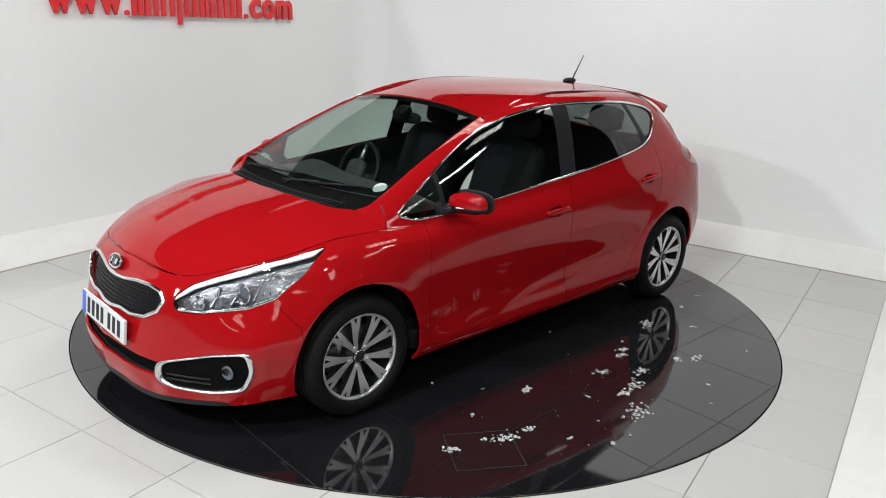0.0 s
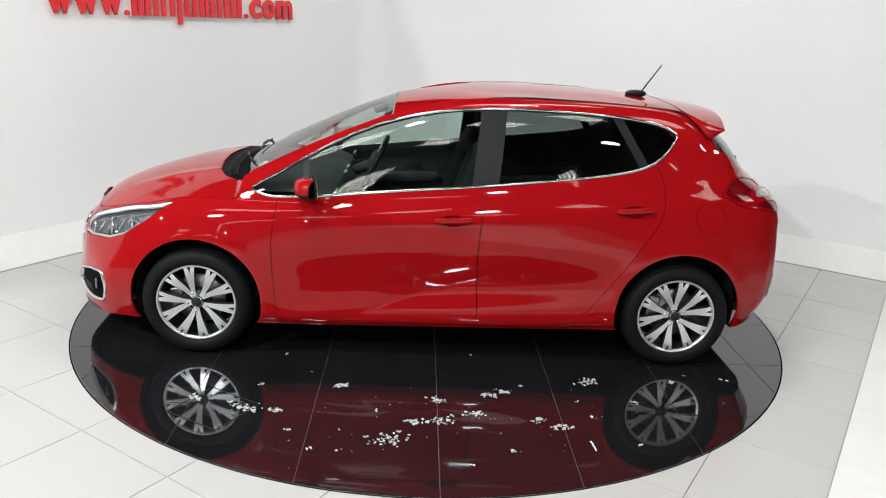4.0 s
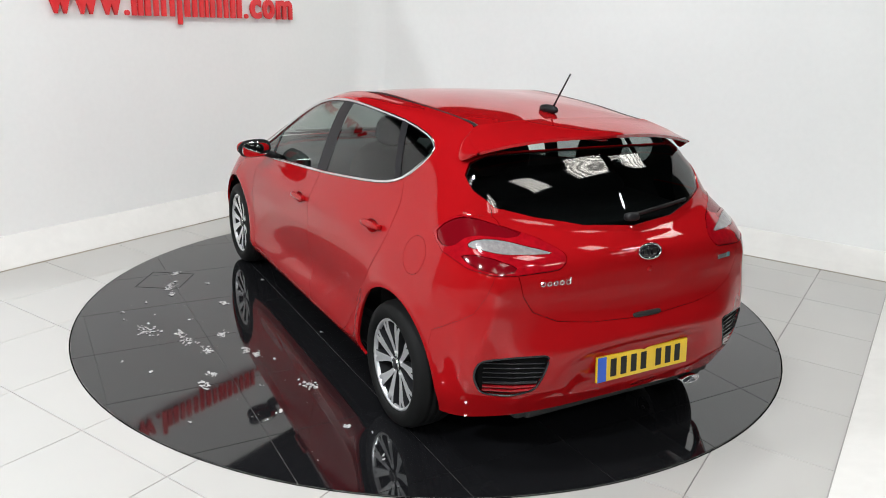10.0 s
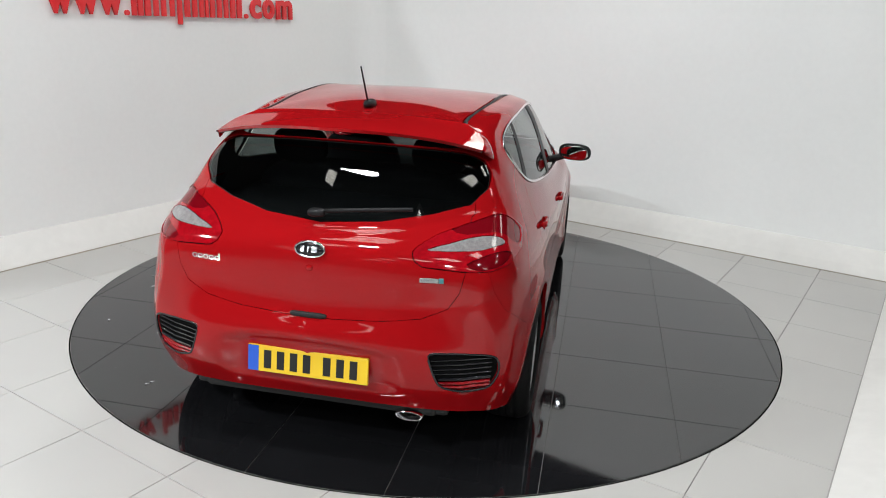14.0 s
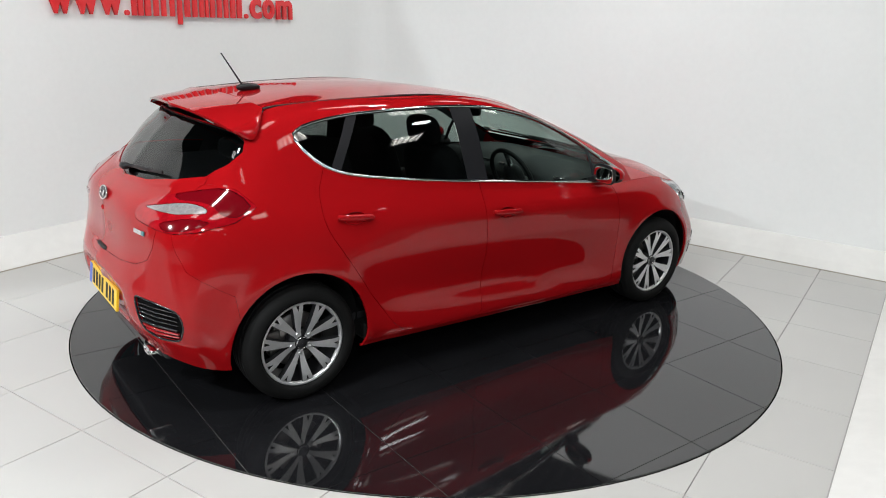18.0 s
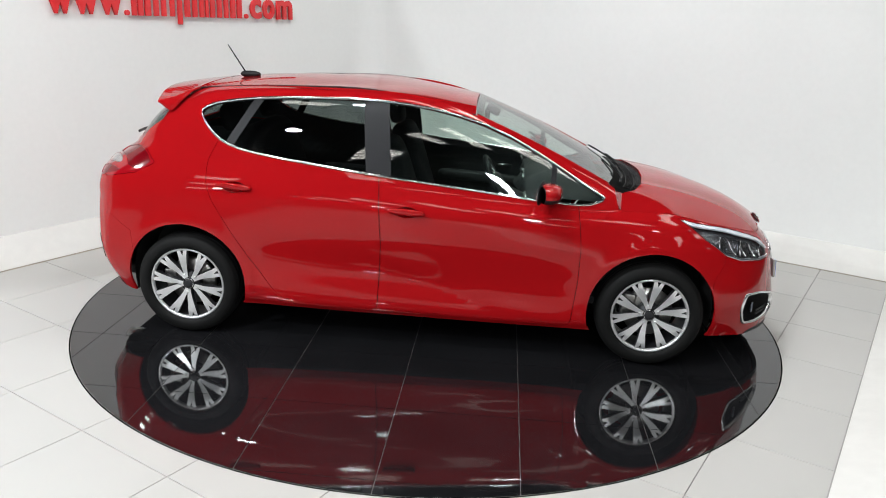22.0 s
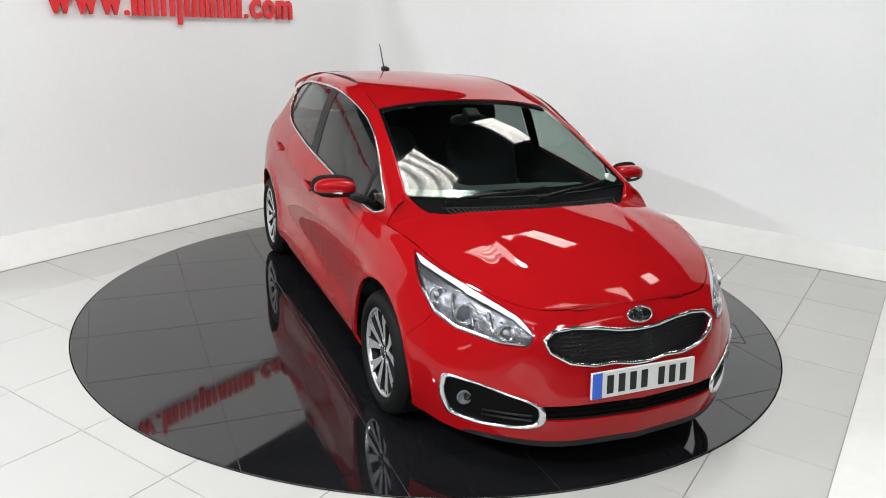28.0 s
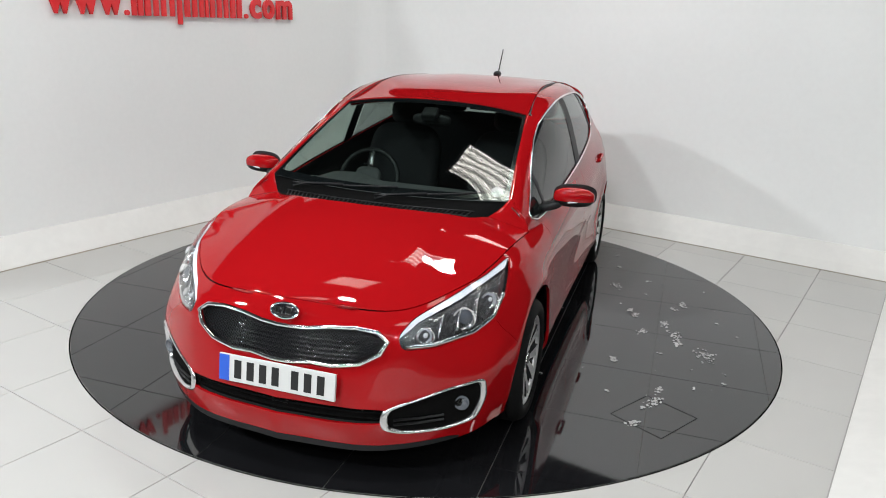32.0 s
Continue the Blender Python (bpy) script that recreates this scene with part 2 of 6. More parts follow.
# ---- booth ----
def build_booth():
    """Walls, cove and floor of the booth; u, v are its own axes."""
    U0, V0, TOP, RISE, RUN = 2.637, 2.612, 2.70, 0.195, 0.17
    WU, WV = U0 + RUN, V0 + RUN

    def wall(name, lo, hi, label):
        bm = bmesh.new()
        c = [(a + b) / 2 for a, b in zip(lo, hi)]
        box(bm, [b - a for a, b in zip(lo, hi)], c, bevel=0.004, segs=1)
        tagged(part(name, bm, M_WALL, m=BOOTH), label, "wall", kind="structure")

    wall("wall_left", (-WU - 0.12, -3.3, -0.02), (-WU, WV + 0.12, TOP), "smooth white painted booth wall with red letters")
    wall("wall_back", (-WU + 0.002, WV, -0.02), (WU + 0.4, WV + 0.12, TOP), "smooth white painted booth back wall")

    # rounded inner corner of the two walls
    bm = bmesh.new()
    R = 0.25
    col = []
    for i in range(13):
        a = math.radians(90 * i / 12)
        x, y = -WU + 0.001 + R - R * math.cos(a), WV - 0.001 - R + R * math.sin(a)
        col.append((bm.verts.new((x, y, 0.0)), bm.verts.new((x, y, TOP - 0.004))))
    for a, b in zip(col, col[1:]):
        bm.faces.new((a[0], b[0], b[1], a[1])).smooth = True
    bm.faces.new([bm.verts.new(c[1].co) for c in col] + [bm.verts.new((-WU - 0.01, WV + 0.01, TOP - 0.004))])
    bmesh.ops.recalc_face_normals(bm, faces=bm.faces)
    tagged(part("wall_corner", bm, M_WALL, m=BOOTH), "smooth rounded white corner of the booth walls", "wall", kind="structure")
    for name, size, at in (("trim_left", (0.016, 6.0, 0.006), (-U0 + 0.006, -0.3, -0.0035)), ("trim_back", (5.2, 0.012, 0.006), (0.0, V0 - 0.005, -0.0035))):
        bm = bmesh.new()
        box(bm, size, at)
        tagged(part(name, bm, M_GRIME, m=BOOTH), "grimy joint along the foot of the booth wall", "trim", kind="structure")

    # the sloped foot of the walls, its top rounded
    def cove(name, a, b, inward, run=RUN):
        bm = bmesh.new()
        a, b, n = Vector(a), Vector(b), Vector(inward)
        prof = [(run, 0.0), (run, 0.006)] + [(run * (1 - t) + 0.004, 0.006 + (RISE - 0.006) * t) for t in (0.33, 0.66, 1.0)] + [(-0.02, RISE + 0.004), (-0.02, -0.01)]
        rows = []
        steps = 14
        for i in range(steps + 1):
            p = a.lerp(b, i / steps)
            rows.append([bm.verts.new(p + n * d + Vector((0, 0, h - 0.004))) for d, h in prof])
        for i in range(steps):
            for j in range(len(prof) - 1):
                bm.faces.new((rows[i][j], rows[i + 1][j], rows[i + 1][j + 1], rows[i][j + 1]))
        bm.faces.new(rows[0])
        bm.faces.new(rows[-1][::-1])
        bmesh.ops.recalc_face_normals(bm, faces=bm.faces)
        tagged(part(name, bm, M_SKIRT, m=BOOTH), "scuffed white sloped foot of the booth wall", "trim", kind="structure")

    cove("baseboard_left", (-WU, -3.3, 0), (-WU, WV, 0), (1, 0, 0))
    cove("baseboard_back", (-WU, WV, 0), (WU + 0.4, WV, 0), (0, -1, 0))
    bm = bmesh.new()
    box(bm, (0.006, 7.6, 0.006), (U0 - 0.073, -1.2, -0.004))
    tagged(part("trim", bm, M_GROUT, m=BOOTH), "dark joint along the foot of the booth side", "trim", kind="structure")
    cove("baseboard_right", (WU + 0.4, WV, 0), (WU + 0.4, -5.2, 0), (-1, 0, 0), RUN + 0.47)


def build_floor():
    bm = bmesh.new()
    box(bm, (8.6, 9.0, 0.05), (0, -0.9, -0.034))
    floor = tagged(part("floor", bm, M_GROUT, m=BOOTH), "white polished square floor tiles with thin grey joints", "floor", kind="structure")
    T, J = 0.6, 0.004
    bm = bmesh.new()
    box(bm, (0.591 - J, 0.587 - J, 0.007), (0, 0, -0.0075), bevel=0.0012, segs=1)
    tile = mesh_of("floor_tile", bm, M_TILE)
    u0, v0, PU, PV = -0.293, -2.345, 0.591, 0.587
    for i in range(-8, 10):
        for j in range(-7, 10):
            u, v = u0 + PU * (i + 0.5), v0 + PV * (j + 0.5)
            far = math.hypot(abs(u) + T / 2, abs(v) + T / 2)
            if far < 2.2 or abs(u) > 4.2 or v > 2.8 or v < -5.2:
                continue
            ob = new("floor_tile", tile)
            ob.parent = floor
            ob.location = (u, v, 0)


def clip_circle(poly, r, n=128):
    """A convex polygon cut by a circle about the origin."""
    for k in range(n):
        a = 2 * math.pi * (k + 0.5) / n
        c, s, d = math.cos(a), math.sin(a), r
        out = []
        for i in range(len(poly)):
            p, q = poly[i], poly[(i + 1) % len(poly)]
            dp, dq = p[0] * c + p[1] * s - d, q[0] * c + q[1] * s - d
            if dp <= 0:
                out.append(p)
            if (dp < 0 < dq) or (dq < 0 < dp):
                t = dp / (dp - dq)
                out.append((p[0] + (q[0] - p[0]) * t, p[1] + (q[1] - p[1]) * t))
        poly = out
        if not poly:
            break
    return poly


R_TABLE = 2.200


def build_turntable():
    table = tagged(empty("turntable"), "round black polished tiled turntable set flush in the floor", "turntable")
    bm = bmesh.new()
    lathe(bm, [(0.001, -0.003), (R_TABLE - 0.004, -0.003), (R_TABLE, -0.004), (R_TABLE, -0.05)], 160, "Z")
    part("deck", bm, M_JOINT, table, "dark deck with grey tile joints", True)
    bm = bmesh.new()
    lathe(bm, [(R_TABLE + 0.001, -0.0035), (R_TABLE + 0.009, -0.0035), (R_TABLE + 0.009, -0.05)], 160, "Z")
    part("edge_ring", bm, M_GAP, table, "thin dark gap round the deck", True)
    T, J = 0.6, 0.0036
    for i in range(-5, 5):
        for j in range(-5, 5):
            x, y = -0.02 + T * i, 0.29 + T * (j - 0)
            p = [(x + J / 2, y + J / 2), (x + T - J / 2, y + J / 2), (x + T - J / 2, y + T - J / 2), (x + J / 2, y + T - J / 2)]
            p = clip_circle(p, R_TABLE - 0.0015)
            if len(p) < 3:
                continue
            bm = bmesh.new()
            top = [bm.verts.new((a, b, 0.0)) for a, b in p]
            low = [bm.verts.new((a, b, -0.004)) for a, b in p]
            try:
                bm.faces.new(top)
            except ValueError:
                bm.free()
                continue
            for k in range(len(p)):
                bm.faces.new((top[k - 1], low[k - 1], low[k], top[k]))
            part("deck_tile", bm, M_BLACKTILE, table)
    # outline of a small access hatch
    bm = bmesh.new()
    for x, y, w, d in ((0, .145, .31, .004), (0, -.145, .31, .004), (.155, 0, .004, .29), (-.155, 0, .004, .29)):
        box(bm, (w, d, .0012), (x, y, .0008))
    part("hatch_outline", bm, M_DARK, table, "thin dark outline of a square hatch", m=pose(1.055, 1.53, 0, 0, 0, -31))
    return table


FLUFF_BIG = [(.24, 1.71, .11), (.0, 1.52, .09), (.12, 1.54, .05), (-.18, 1.45, .06), (.94, 1.44, .10), (.79, 1.46, .04), (.50, 1.20, .05), (-.80, 1.08, .07), (-.59, 1.56, .05), (-.48, 1.49, .05),
             (-.34, 1.22, .05), (.01, 1.33, .05), (-.27, 1.26, .05), (1.19, 1.36, .06)]
FLUFF_SMALL = [(.57, 1.79), (-.32, 1.77), (.35, 1.68), (-1.36, .98), (.84, .84), (-.20, .78), (1.02, 1.39), (-1.27, 1.06), (-.44, 1.14), (.20, 1.63), (.70, 1.64), (-.15, 1.89), (-1.26, .55), (-1.57, 1.02),
               (-.92, 1.70), (.44, 1.79), (.66, 1.05), (.9, 1.20), (-.7, 1.3), (.3, 1.45), (-1.0, 1.3), (.47, 1.62)]


def build_fluff():
    """Scraps of white fluff on the deck beside the car."""
    rng = random.Random(5)
    bm = bmesh.new()

    def clot(x, y, r):
        z = r * .4
        m = Matrix.Translation((x, y, z * .7)) @ pose(0, 0, 0, 0, 0, rng.uniform(0, 180)) @ Matrix.Diagonal((r * rng.uniform(.8, 1.5), r * rng.uniform(.6, 1.0), z, 1))
        g = bmesh.ops.create_icosphere(bm, subdivisions=1, radius=1.0, matrix=m)
        for v in g["verts"]:
            v.co += Vector((rng.uniform(-1, 1), rng.uniform(-1, 1), rng.uniform(-.5, .8))) * (r * .32)
            v.co.z = max(v.co.z, .0006)

    ox, oy = -.0275, .0783
    for x, y, r in FLUFF_BIG:
        a = rng.uniform(-.5, .5)
        for _ in range(int(360 * r) + 10):
            d = rng.gauss(0, r * .42)
            e = rng.gauss(0, r * .22)
            clot(x + ox + d * math.cos(a) - e * math.sin(a), y + oy + d * math.sin(a) + e * math.cos(a), rng.uniform(.003, .0085))
    for x, y in FLUFF_SMALL:
        for _ in range(rng.randint(2, 5)):
            clot(x + ox + rng.gauss(0, .010), y + oy + rng.gauss(0, .008), rng.uniform(.003, .009))
    for _ in range(60):
        clot(rng.gauss(-.1, .7), rng.gauss(1.5, .25), rng.uniform(.0015, .0035))
    return tagged(part("fluff", bm, M_LITTER), "scattered scraps of white fluff on the black deck", "litter", kind="stuff")


def build_hall():
    """The dark hall round the booth, with daylight sheets and round lamps in its roof."""
    def slab(name, size, at, mat, label, cat):
        bm = bmesh.new()
        box(bm, size, at)
        tagged(part(name, bm, mat, m=BOOTH), label, cat, kind="structure")

    slab("ground", (28.0, 32.0, 0.1), (4, -6, -0.115), M_CONCRETE, "grey concrete hall floor round the booth", "floor")
    slab("wall_hall_a", (28.0, 0.2, 6.2), (4, 10, 3.0), M_HALL, "dark hall wall behind the booth", "wall")
    slab("wall_hall_b", (28.0, 0.2, 6.2), (4, -22, 3.0), M_HALL, "dark hall wall behind the camera", "wall")
    slab("wall_hall_c", (0.2, 32.0, 6.2), (18, -6, 3.0), M_HALL, "dark hall side wall", "wall")
    slab("wall_hall_d", (0.2, 32.0, 6.2), (-10, -6, 3.0), M_HALL, "dark hall side wall", "wall")
    # ribbed roof sheets
    bm = bmesh.new()
    n = 112
    rows = []
    for i in range(n * 4 + 1):
        u = -10 + 28 * i / (n * 4)
        z = 6.05 + (0.03 if i % 4 in (1, 2) else 0.0)
        rows.append((bm.verts.new((u, -22, z)), bm.verts.new((u, 10, z))))
    for a, b in zip(rows, rows[1:]):
        bm.faces.new((a[0], a[1], b[1], b[0]))
    tagged(part("ceiling", bm, M_ROOFSHEET, m=BOOTH), "dark ribbed metal hall roof", "ceiling", kind="structure")


def skylight_material():
    m = bpy.data.materials.new("daylight_sheet")
    m.use_nodes = True
    n, l = m.node_tree.nodes, m.node_tree.links
    n.remove(n["Principled BSDF"])
    tc = n.new("ShaderNodeTexCoord")
    nz = n.new("ShaderNodeTexNoise")
    nz.inputs["Scale"].default_value = 14.0
    nz.inputs["Detail"].default_value = 6
    l.new(tc.outputs["Object"], nz.inputs["Vector"])
    mr = n.new("ShaderNodeMapRange")
    mr.inputs["From Min"].default_value, mr.inputs["From Max"].default_value = 0.3, 0.7
    mr.inputs["To Min"].default_value, mr.inputs["To Max"].default_value = 0.35, 1.3
    l.new(nz.outputs["Fac"], mr.inputs["Value"])
    # dirt lies in stripes along the ribs
    wv = n.new("ShaderNodeTexWave")
    wv.bands_direction = "Y"
    wv.inputs["Scale"].default_value = 1.75
    wv.inputs["Distortion"].default_value = 0.7
    wv.inputs["Detail"].default_value = 3
    l.new(tc.outputs["Object"], wv.inputs["Vector"])
    w2 = n.new("ShaderNodeMapRange")
    w2.inputs["To Min"].default_value, w2.inputs["To Max"].default_value = 0.22, 1.2
    l.new(wv.outputs["Fac"], w2.inputs["Value"])
    mm = n.new("ShaderNodeMath")
    mm.operation = "MULTIPLY"
    l.new(mr.outputs[0], mm.inputs[0])
    l.new(w2.outputs[0], mm.inputs[1])
    st = n.new("ShaderNodeMath")
    st.operation = "MULTIPLY"
    st.inputs[1].default_value = SKY_GLOW
    l.new(mm.outputs[0], st.inputs[0])
    em = n.new("ShaderNodeEmission")
    em.inputs["Color"].default_value = (1.0, 0.97, 0.90, 1)
    l.new(st.outputs[0], em.inputs["Strength"])
    l.new(em.outputs[0], n["Material Output"].inputs["Surface"])
    return m


SKY_GLOW = 14.0


def build_skylights():
    mat = skylight_material()
    bm = bmesh.new()
    # ribbed translucent sheet of 1.0 by 1.6 m, hung just under the roof
    n = 5
    rows = []
    for i in range(n * 4 + 1):
        v = -0.45 + 0.9 * i / (n * 4)
        z = 0.03 if i % 4 in (1, 2) else 0.0
        rows.append((bm.verts.new((-0.62, -v, z)), bm.verts.new((0.62, -v, z))))
    for a, b in zip(rows, rows[1:]):
        bm.faces.new((a[0], b[0], b[1], a[1]))
    sheet = mesh_of("daylight_sheet", bm, mat)
    bm = bmesh.new()
    for sx in (-1, 1):
        box(bm, (0.05, 1.0, 0.06), (sx * 0.645, 0, 0.0))
    for sy in (-1, 1):
        box(bm, (1.24, 0.05, 0.06), (0, sy * 0.475, 0.0))
    rim = mesh_of("frame", bm, M_FIXTURE)
    first = None
    for u, v in SKYLIGHTS:
        m = BOOTH @ pose(u, v, 6.0)
        if first is None:
            first = tagged(empty("skylight", m), "ribbed yellowish translucent daylight sheet in the roof", "skylight", "roof daylight sheets")
            part("sheet", sheet, None, first)
            part("frame", rim, None, first)
        else:
            copy_thing(first, m)


# Sheets at v -10.3 and beyond are unseen, added for streaks on the doors.
SKYLIGHTS = ([(-0.5, v) for v in (-17.5, -13.9, -10.3, -4.1, -1.4, 1.4, 4.4)] + [(3.8, v) for v in (-17.5, -13.9, -10.3, -6.7, -4.1, -1.4, 1.4, 4.4)]
             + [(8.6, v) for v in (-10.3, -6.7, -2.4, 1.6)])
# place and watts; those at 0 watts only glow
# The rows near v -2.8 and at -15 are unseen, added as fill.
LAMPS = [(0.4, 1.15, 80), (0.4, -7.0, 420), (-4.2, -7.2, 560), (5.7, 1.4, 20), (5.65, -6.8, 260), (0.4, -2.9, 120), (5.7, -2.7, 20),
         (11.0, 1.3, 0), (11.0, -6.8, 0), (0.4, -15.0, 200), (5.65, -15.0, 200), (11.0, -15.0, 0)]


def build_lamps():
    glow = material("lamp_glow", (1, 1, 1), emit=(1.0, 0.97, 0.92), strength=22.0)
    first = None
    for u, v, watts in LAMPS:
        m = BOOTH @ pose(u, v, 5.2)
        if first is None:
            first = tagged(empty("high_bay_lamp", m), "round grey high-bay lamp hung from the roof, lit", "lamp", "high-bay lamps")
            bm = bmesh.new()
            lathe(bm, [(0.03, 0.34), (0.09, 0.30), (0.10, 0.16), (0.22, 0.02), (0.23, 0.0), (0.215, 0.0), (0.10, 0.13), (0.001, 0.14)], 32, "Z")
            part("shade", bm, M_FIXTURE, first, smooth=True)
            bm = bmesh.new()
            lathe(bm, [(0.001, 0.03), (0.11, 0.035), (0.14, 0.05)], 32, "Z")
            part("bulb", bm, glow, first, "glowing white disc", True)
            bm = bmesh.new()
            rod(bm, (0, 0, 0.33), (0, 0, 0.86), 0.008)
            part("rod", bm, M_FIXTURE, first)
        else:
            copy_thing(first, m)
        if not watts:
            continue
        lamp = bpy.data.lights.new("lamp_light", "AREA")
        lamp.shape, lamp.size = "DISK", 0.44
        lamp.energy, lamp.color = watts, (0.91, 0.965, 1.0)
        ob = new("lamp_light", lamp)
        ob.matrix_basis = BOOTH @ pose(u, v, 5.18)


def build_sign():
    """Raised red letters on the left wall; the name between them in plain strokes."""
    sign = tagged(empty("wall_sign", BOOTH @ pose(-2.807, 0, 1.740)), "raised red acrylic sign lettering along the white wall", "sign")
    # start, and per stroke: offset, width, foot, head
    z0, xh, asc, desc = 0.0, 0.172, 0.235, -0.062

    def stroke(v, w, lo, hi):
        bm = bmesh.new()
        box(bm, (0.022, w, hi - lo), (0.028, (v + w / 2) * .9926 - .009, (lo + hi) / 2), bevel=0.004, segs=2)
        part("stroke", bm, M_SIGN, sign)

    def run(v, widths, w):
        step = (w - widths[-1]) / max(1, len(widths) - 1)
        for i, x in enumerate(widths):
            stroke(v + step * i, x, z0, xh)

    def letter(ch, v, w, lo, hi):
        cu = bpy.data.curves.new("letter", "FONT")
        cu.body, cu.size, cu.offset, cu.extrude, cu.bevel_depth, cu.resolution_u = ch, 1.0, 0.022, 0.05, 0.012, 4
        ob = new("letter", cu)
        me = bpy.data.meshes.new_from_object(ob.evaluated_get(bpy.context.evaluated_depsgraph_get()))
        bpy.data.objects.remove(ob)
        co = [p.co for p in me.vertices]
        x0, x1, y0, y1 = min(c.x for c in co), max(c.x for c in co), min(c.y for c in co), max(c.y for c in co)
        for c in co:
            c.x, c.y, c.z = 0.028 + c.z * 0.2, (v + (c.x - x0) / (x1 - x0) * w) * .9926 - .009, lo + (c.y - y0) / (y1 - y0) * (hi - lo)
        me.materials.clear()
        me.materials.append(M_SIGN)
        part("letter", me, None, sign)

    for v in (-0.86, -0.655, -0.45):
        letter("w", v, 0.198, z0, xh)
    letter(".", -0.235, 0.040, z0, 0.040)
    stroke(-0.17, 0.042, z0, asc)
    run(-0.115, (0.046,), 0.046)
    run(-0.05, (0.05, 0.044), 0.125)
    run(0.105, (0.042, 0.042), 0.125)
    stroke(0.262, 0.042, desc, xh)
    run(0.335, (0.05, 0.044), 0.125)
    run(0.49, (0.042, 0.03), 0.09)
    run(0.605, (0.044, 0.044), 0.12)
    stroke(0.757, 0.042, z0, xh)
    run(0.83, (0.05, 0.05), 0.125)
    letter(".", 0.99, 0.040, z0, 0.040)
    letter("c", 1.06, 0.132, z0, xh)
    letter("o", 1.215, 0.145, z0, xh)
    letter("m", 1.39, 0.205, z0, xh)


# ---- the car: x forward, y to its left, z up ----
# Waterlines from the nose's centre round the left side to the tail's centre.
RING_A = [(2.160, 0, .150), (2.105, .40, .154), (1.90, .69, .168), (1.66, .815, .190), (1.325, .850, .20), (.75, .850, .185), (0, .845, .19), (-.7, .848, .20),
          (-1.3, .850, .22), (-1.68, .79, .222), (-1.84, .66, .250), (-1.92, .42, .272), (-1.94, 0, .280)]
RING_B = [(2.178, 0, .28), (2.122, .40, .285), (1.90, .715, .30), (1.66, .845, .31), (1.325, .885, .31), (.75, .878, .25), (0, .875, .255), (-.7, .878, .265),
          (-1.3, .885, .33), (-1.72, .825, .36), (-1.87, .735, .39), (-1.978, .50, .40), (-2.014, 0, .40)]
RING_C = [(2.153, 0, .45), (2.086, .42, .455), (1.86, .75, .45), (1.64, .858, .48), (1.325, .892, .50), (.75, .868, .46), (0, .862, .47), (-.7, .868, .48),
          (-1.3, .888, .51), (-1.73, .835, .54), (-1.875, .745, .545), (-2.0, .45, .56), (-2.036, 0, .58)]
RING_D = [(2.110, 0, .605), (2.045, .44, .60), (1.84, .69, .60), (1.61, .825, .64), (1.325, .875, .67), (.75, .876, .66), (0, .878, .67), (-.7, .880, .69),
          (-1.3, .882, .71), (-1.72, .825, .74), (-1.89, .690, .745), (-1.968, .38, .72), (-1.990, 0, .70)]
RING_E = [(2.080, 0, .675), (2.012, .43, .66), (1.80, .66, .715), (1.58, .768, .76), (1.325, .828, .79), (.75, .852, .80), (0, .862, .83), (-.7, .862, .86),
          (-1.3, .842, .89), (-1.68, .795, .91), (-1.855, .680, .92), (-1.944, .36, .925), (-1.969, 0, .925)]
RING_F = [(2.045, 0, .728), (1.965, .42, .712), (1.74, .635, .775), (1.55, .705, .815), (1.325, .752, .86), (.75, .797, .868), (0, .817, .93), (-.7, .810, 1.0),
          (-1.25, .772, 1.05), (-1.52, .738, 1.065), (-1.66, .630, 1.070), (-1.818, .32, 1.025), (-1.872, 0, 1.003)]
# the upper body, from the foot of the windscreen pillar to the tail's centre
RING_M = [(1.40, .755, .83), (.70, .735, 1.02), (0, .725, 1.21), (-.7, .715, 1.25), (-1.23, .678, 1.25), (-1.46, .665, 1.20), (-1.58, .600, 1.190), (-1.695, .31, 1.185), (-1.735, 0, 1.18)]
RING_N = [(1.41, .745, .81), (.68, .672, 1.12), (0, .645, 1.352), (-.7, .632, 1.388), (-1.22, .590, 1.357), (-1.42, .60, 1.29), (-1.53, .545, 1.262), (-1.62, .295, 1.258), (-1.655, 0, 1.262)]
RING_G = [(1.42, .73, .80), (.66, .625, 1.165), (0, .545, 1.395), (-.7, .520, 1.422), (-1.22, .482, 1.395), (-1.39, .52, 1.345), (-1.49, .50, 1.305), (-1.56, .28, 1.312), (-1.585, 0, 1.318)]
LOWER = (RING_A, RING_B, RING_C, RING_D, RING_E, RING_F)
S_PILLAR = 49 / 11


@functools.lru_cache(None)
def lower_column(s):
    return [spline(k, s) for k in LOWER]


@functools.lru_cache(None)
def upper_column(s):
    return [spline(RING_F, s)] + [spline(k, s - 4) for k in (RING_M, RING_N, RING_G)]


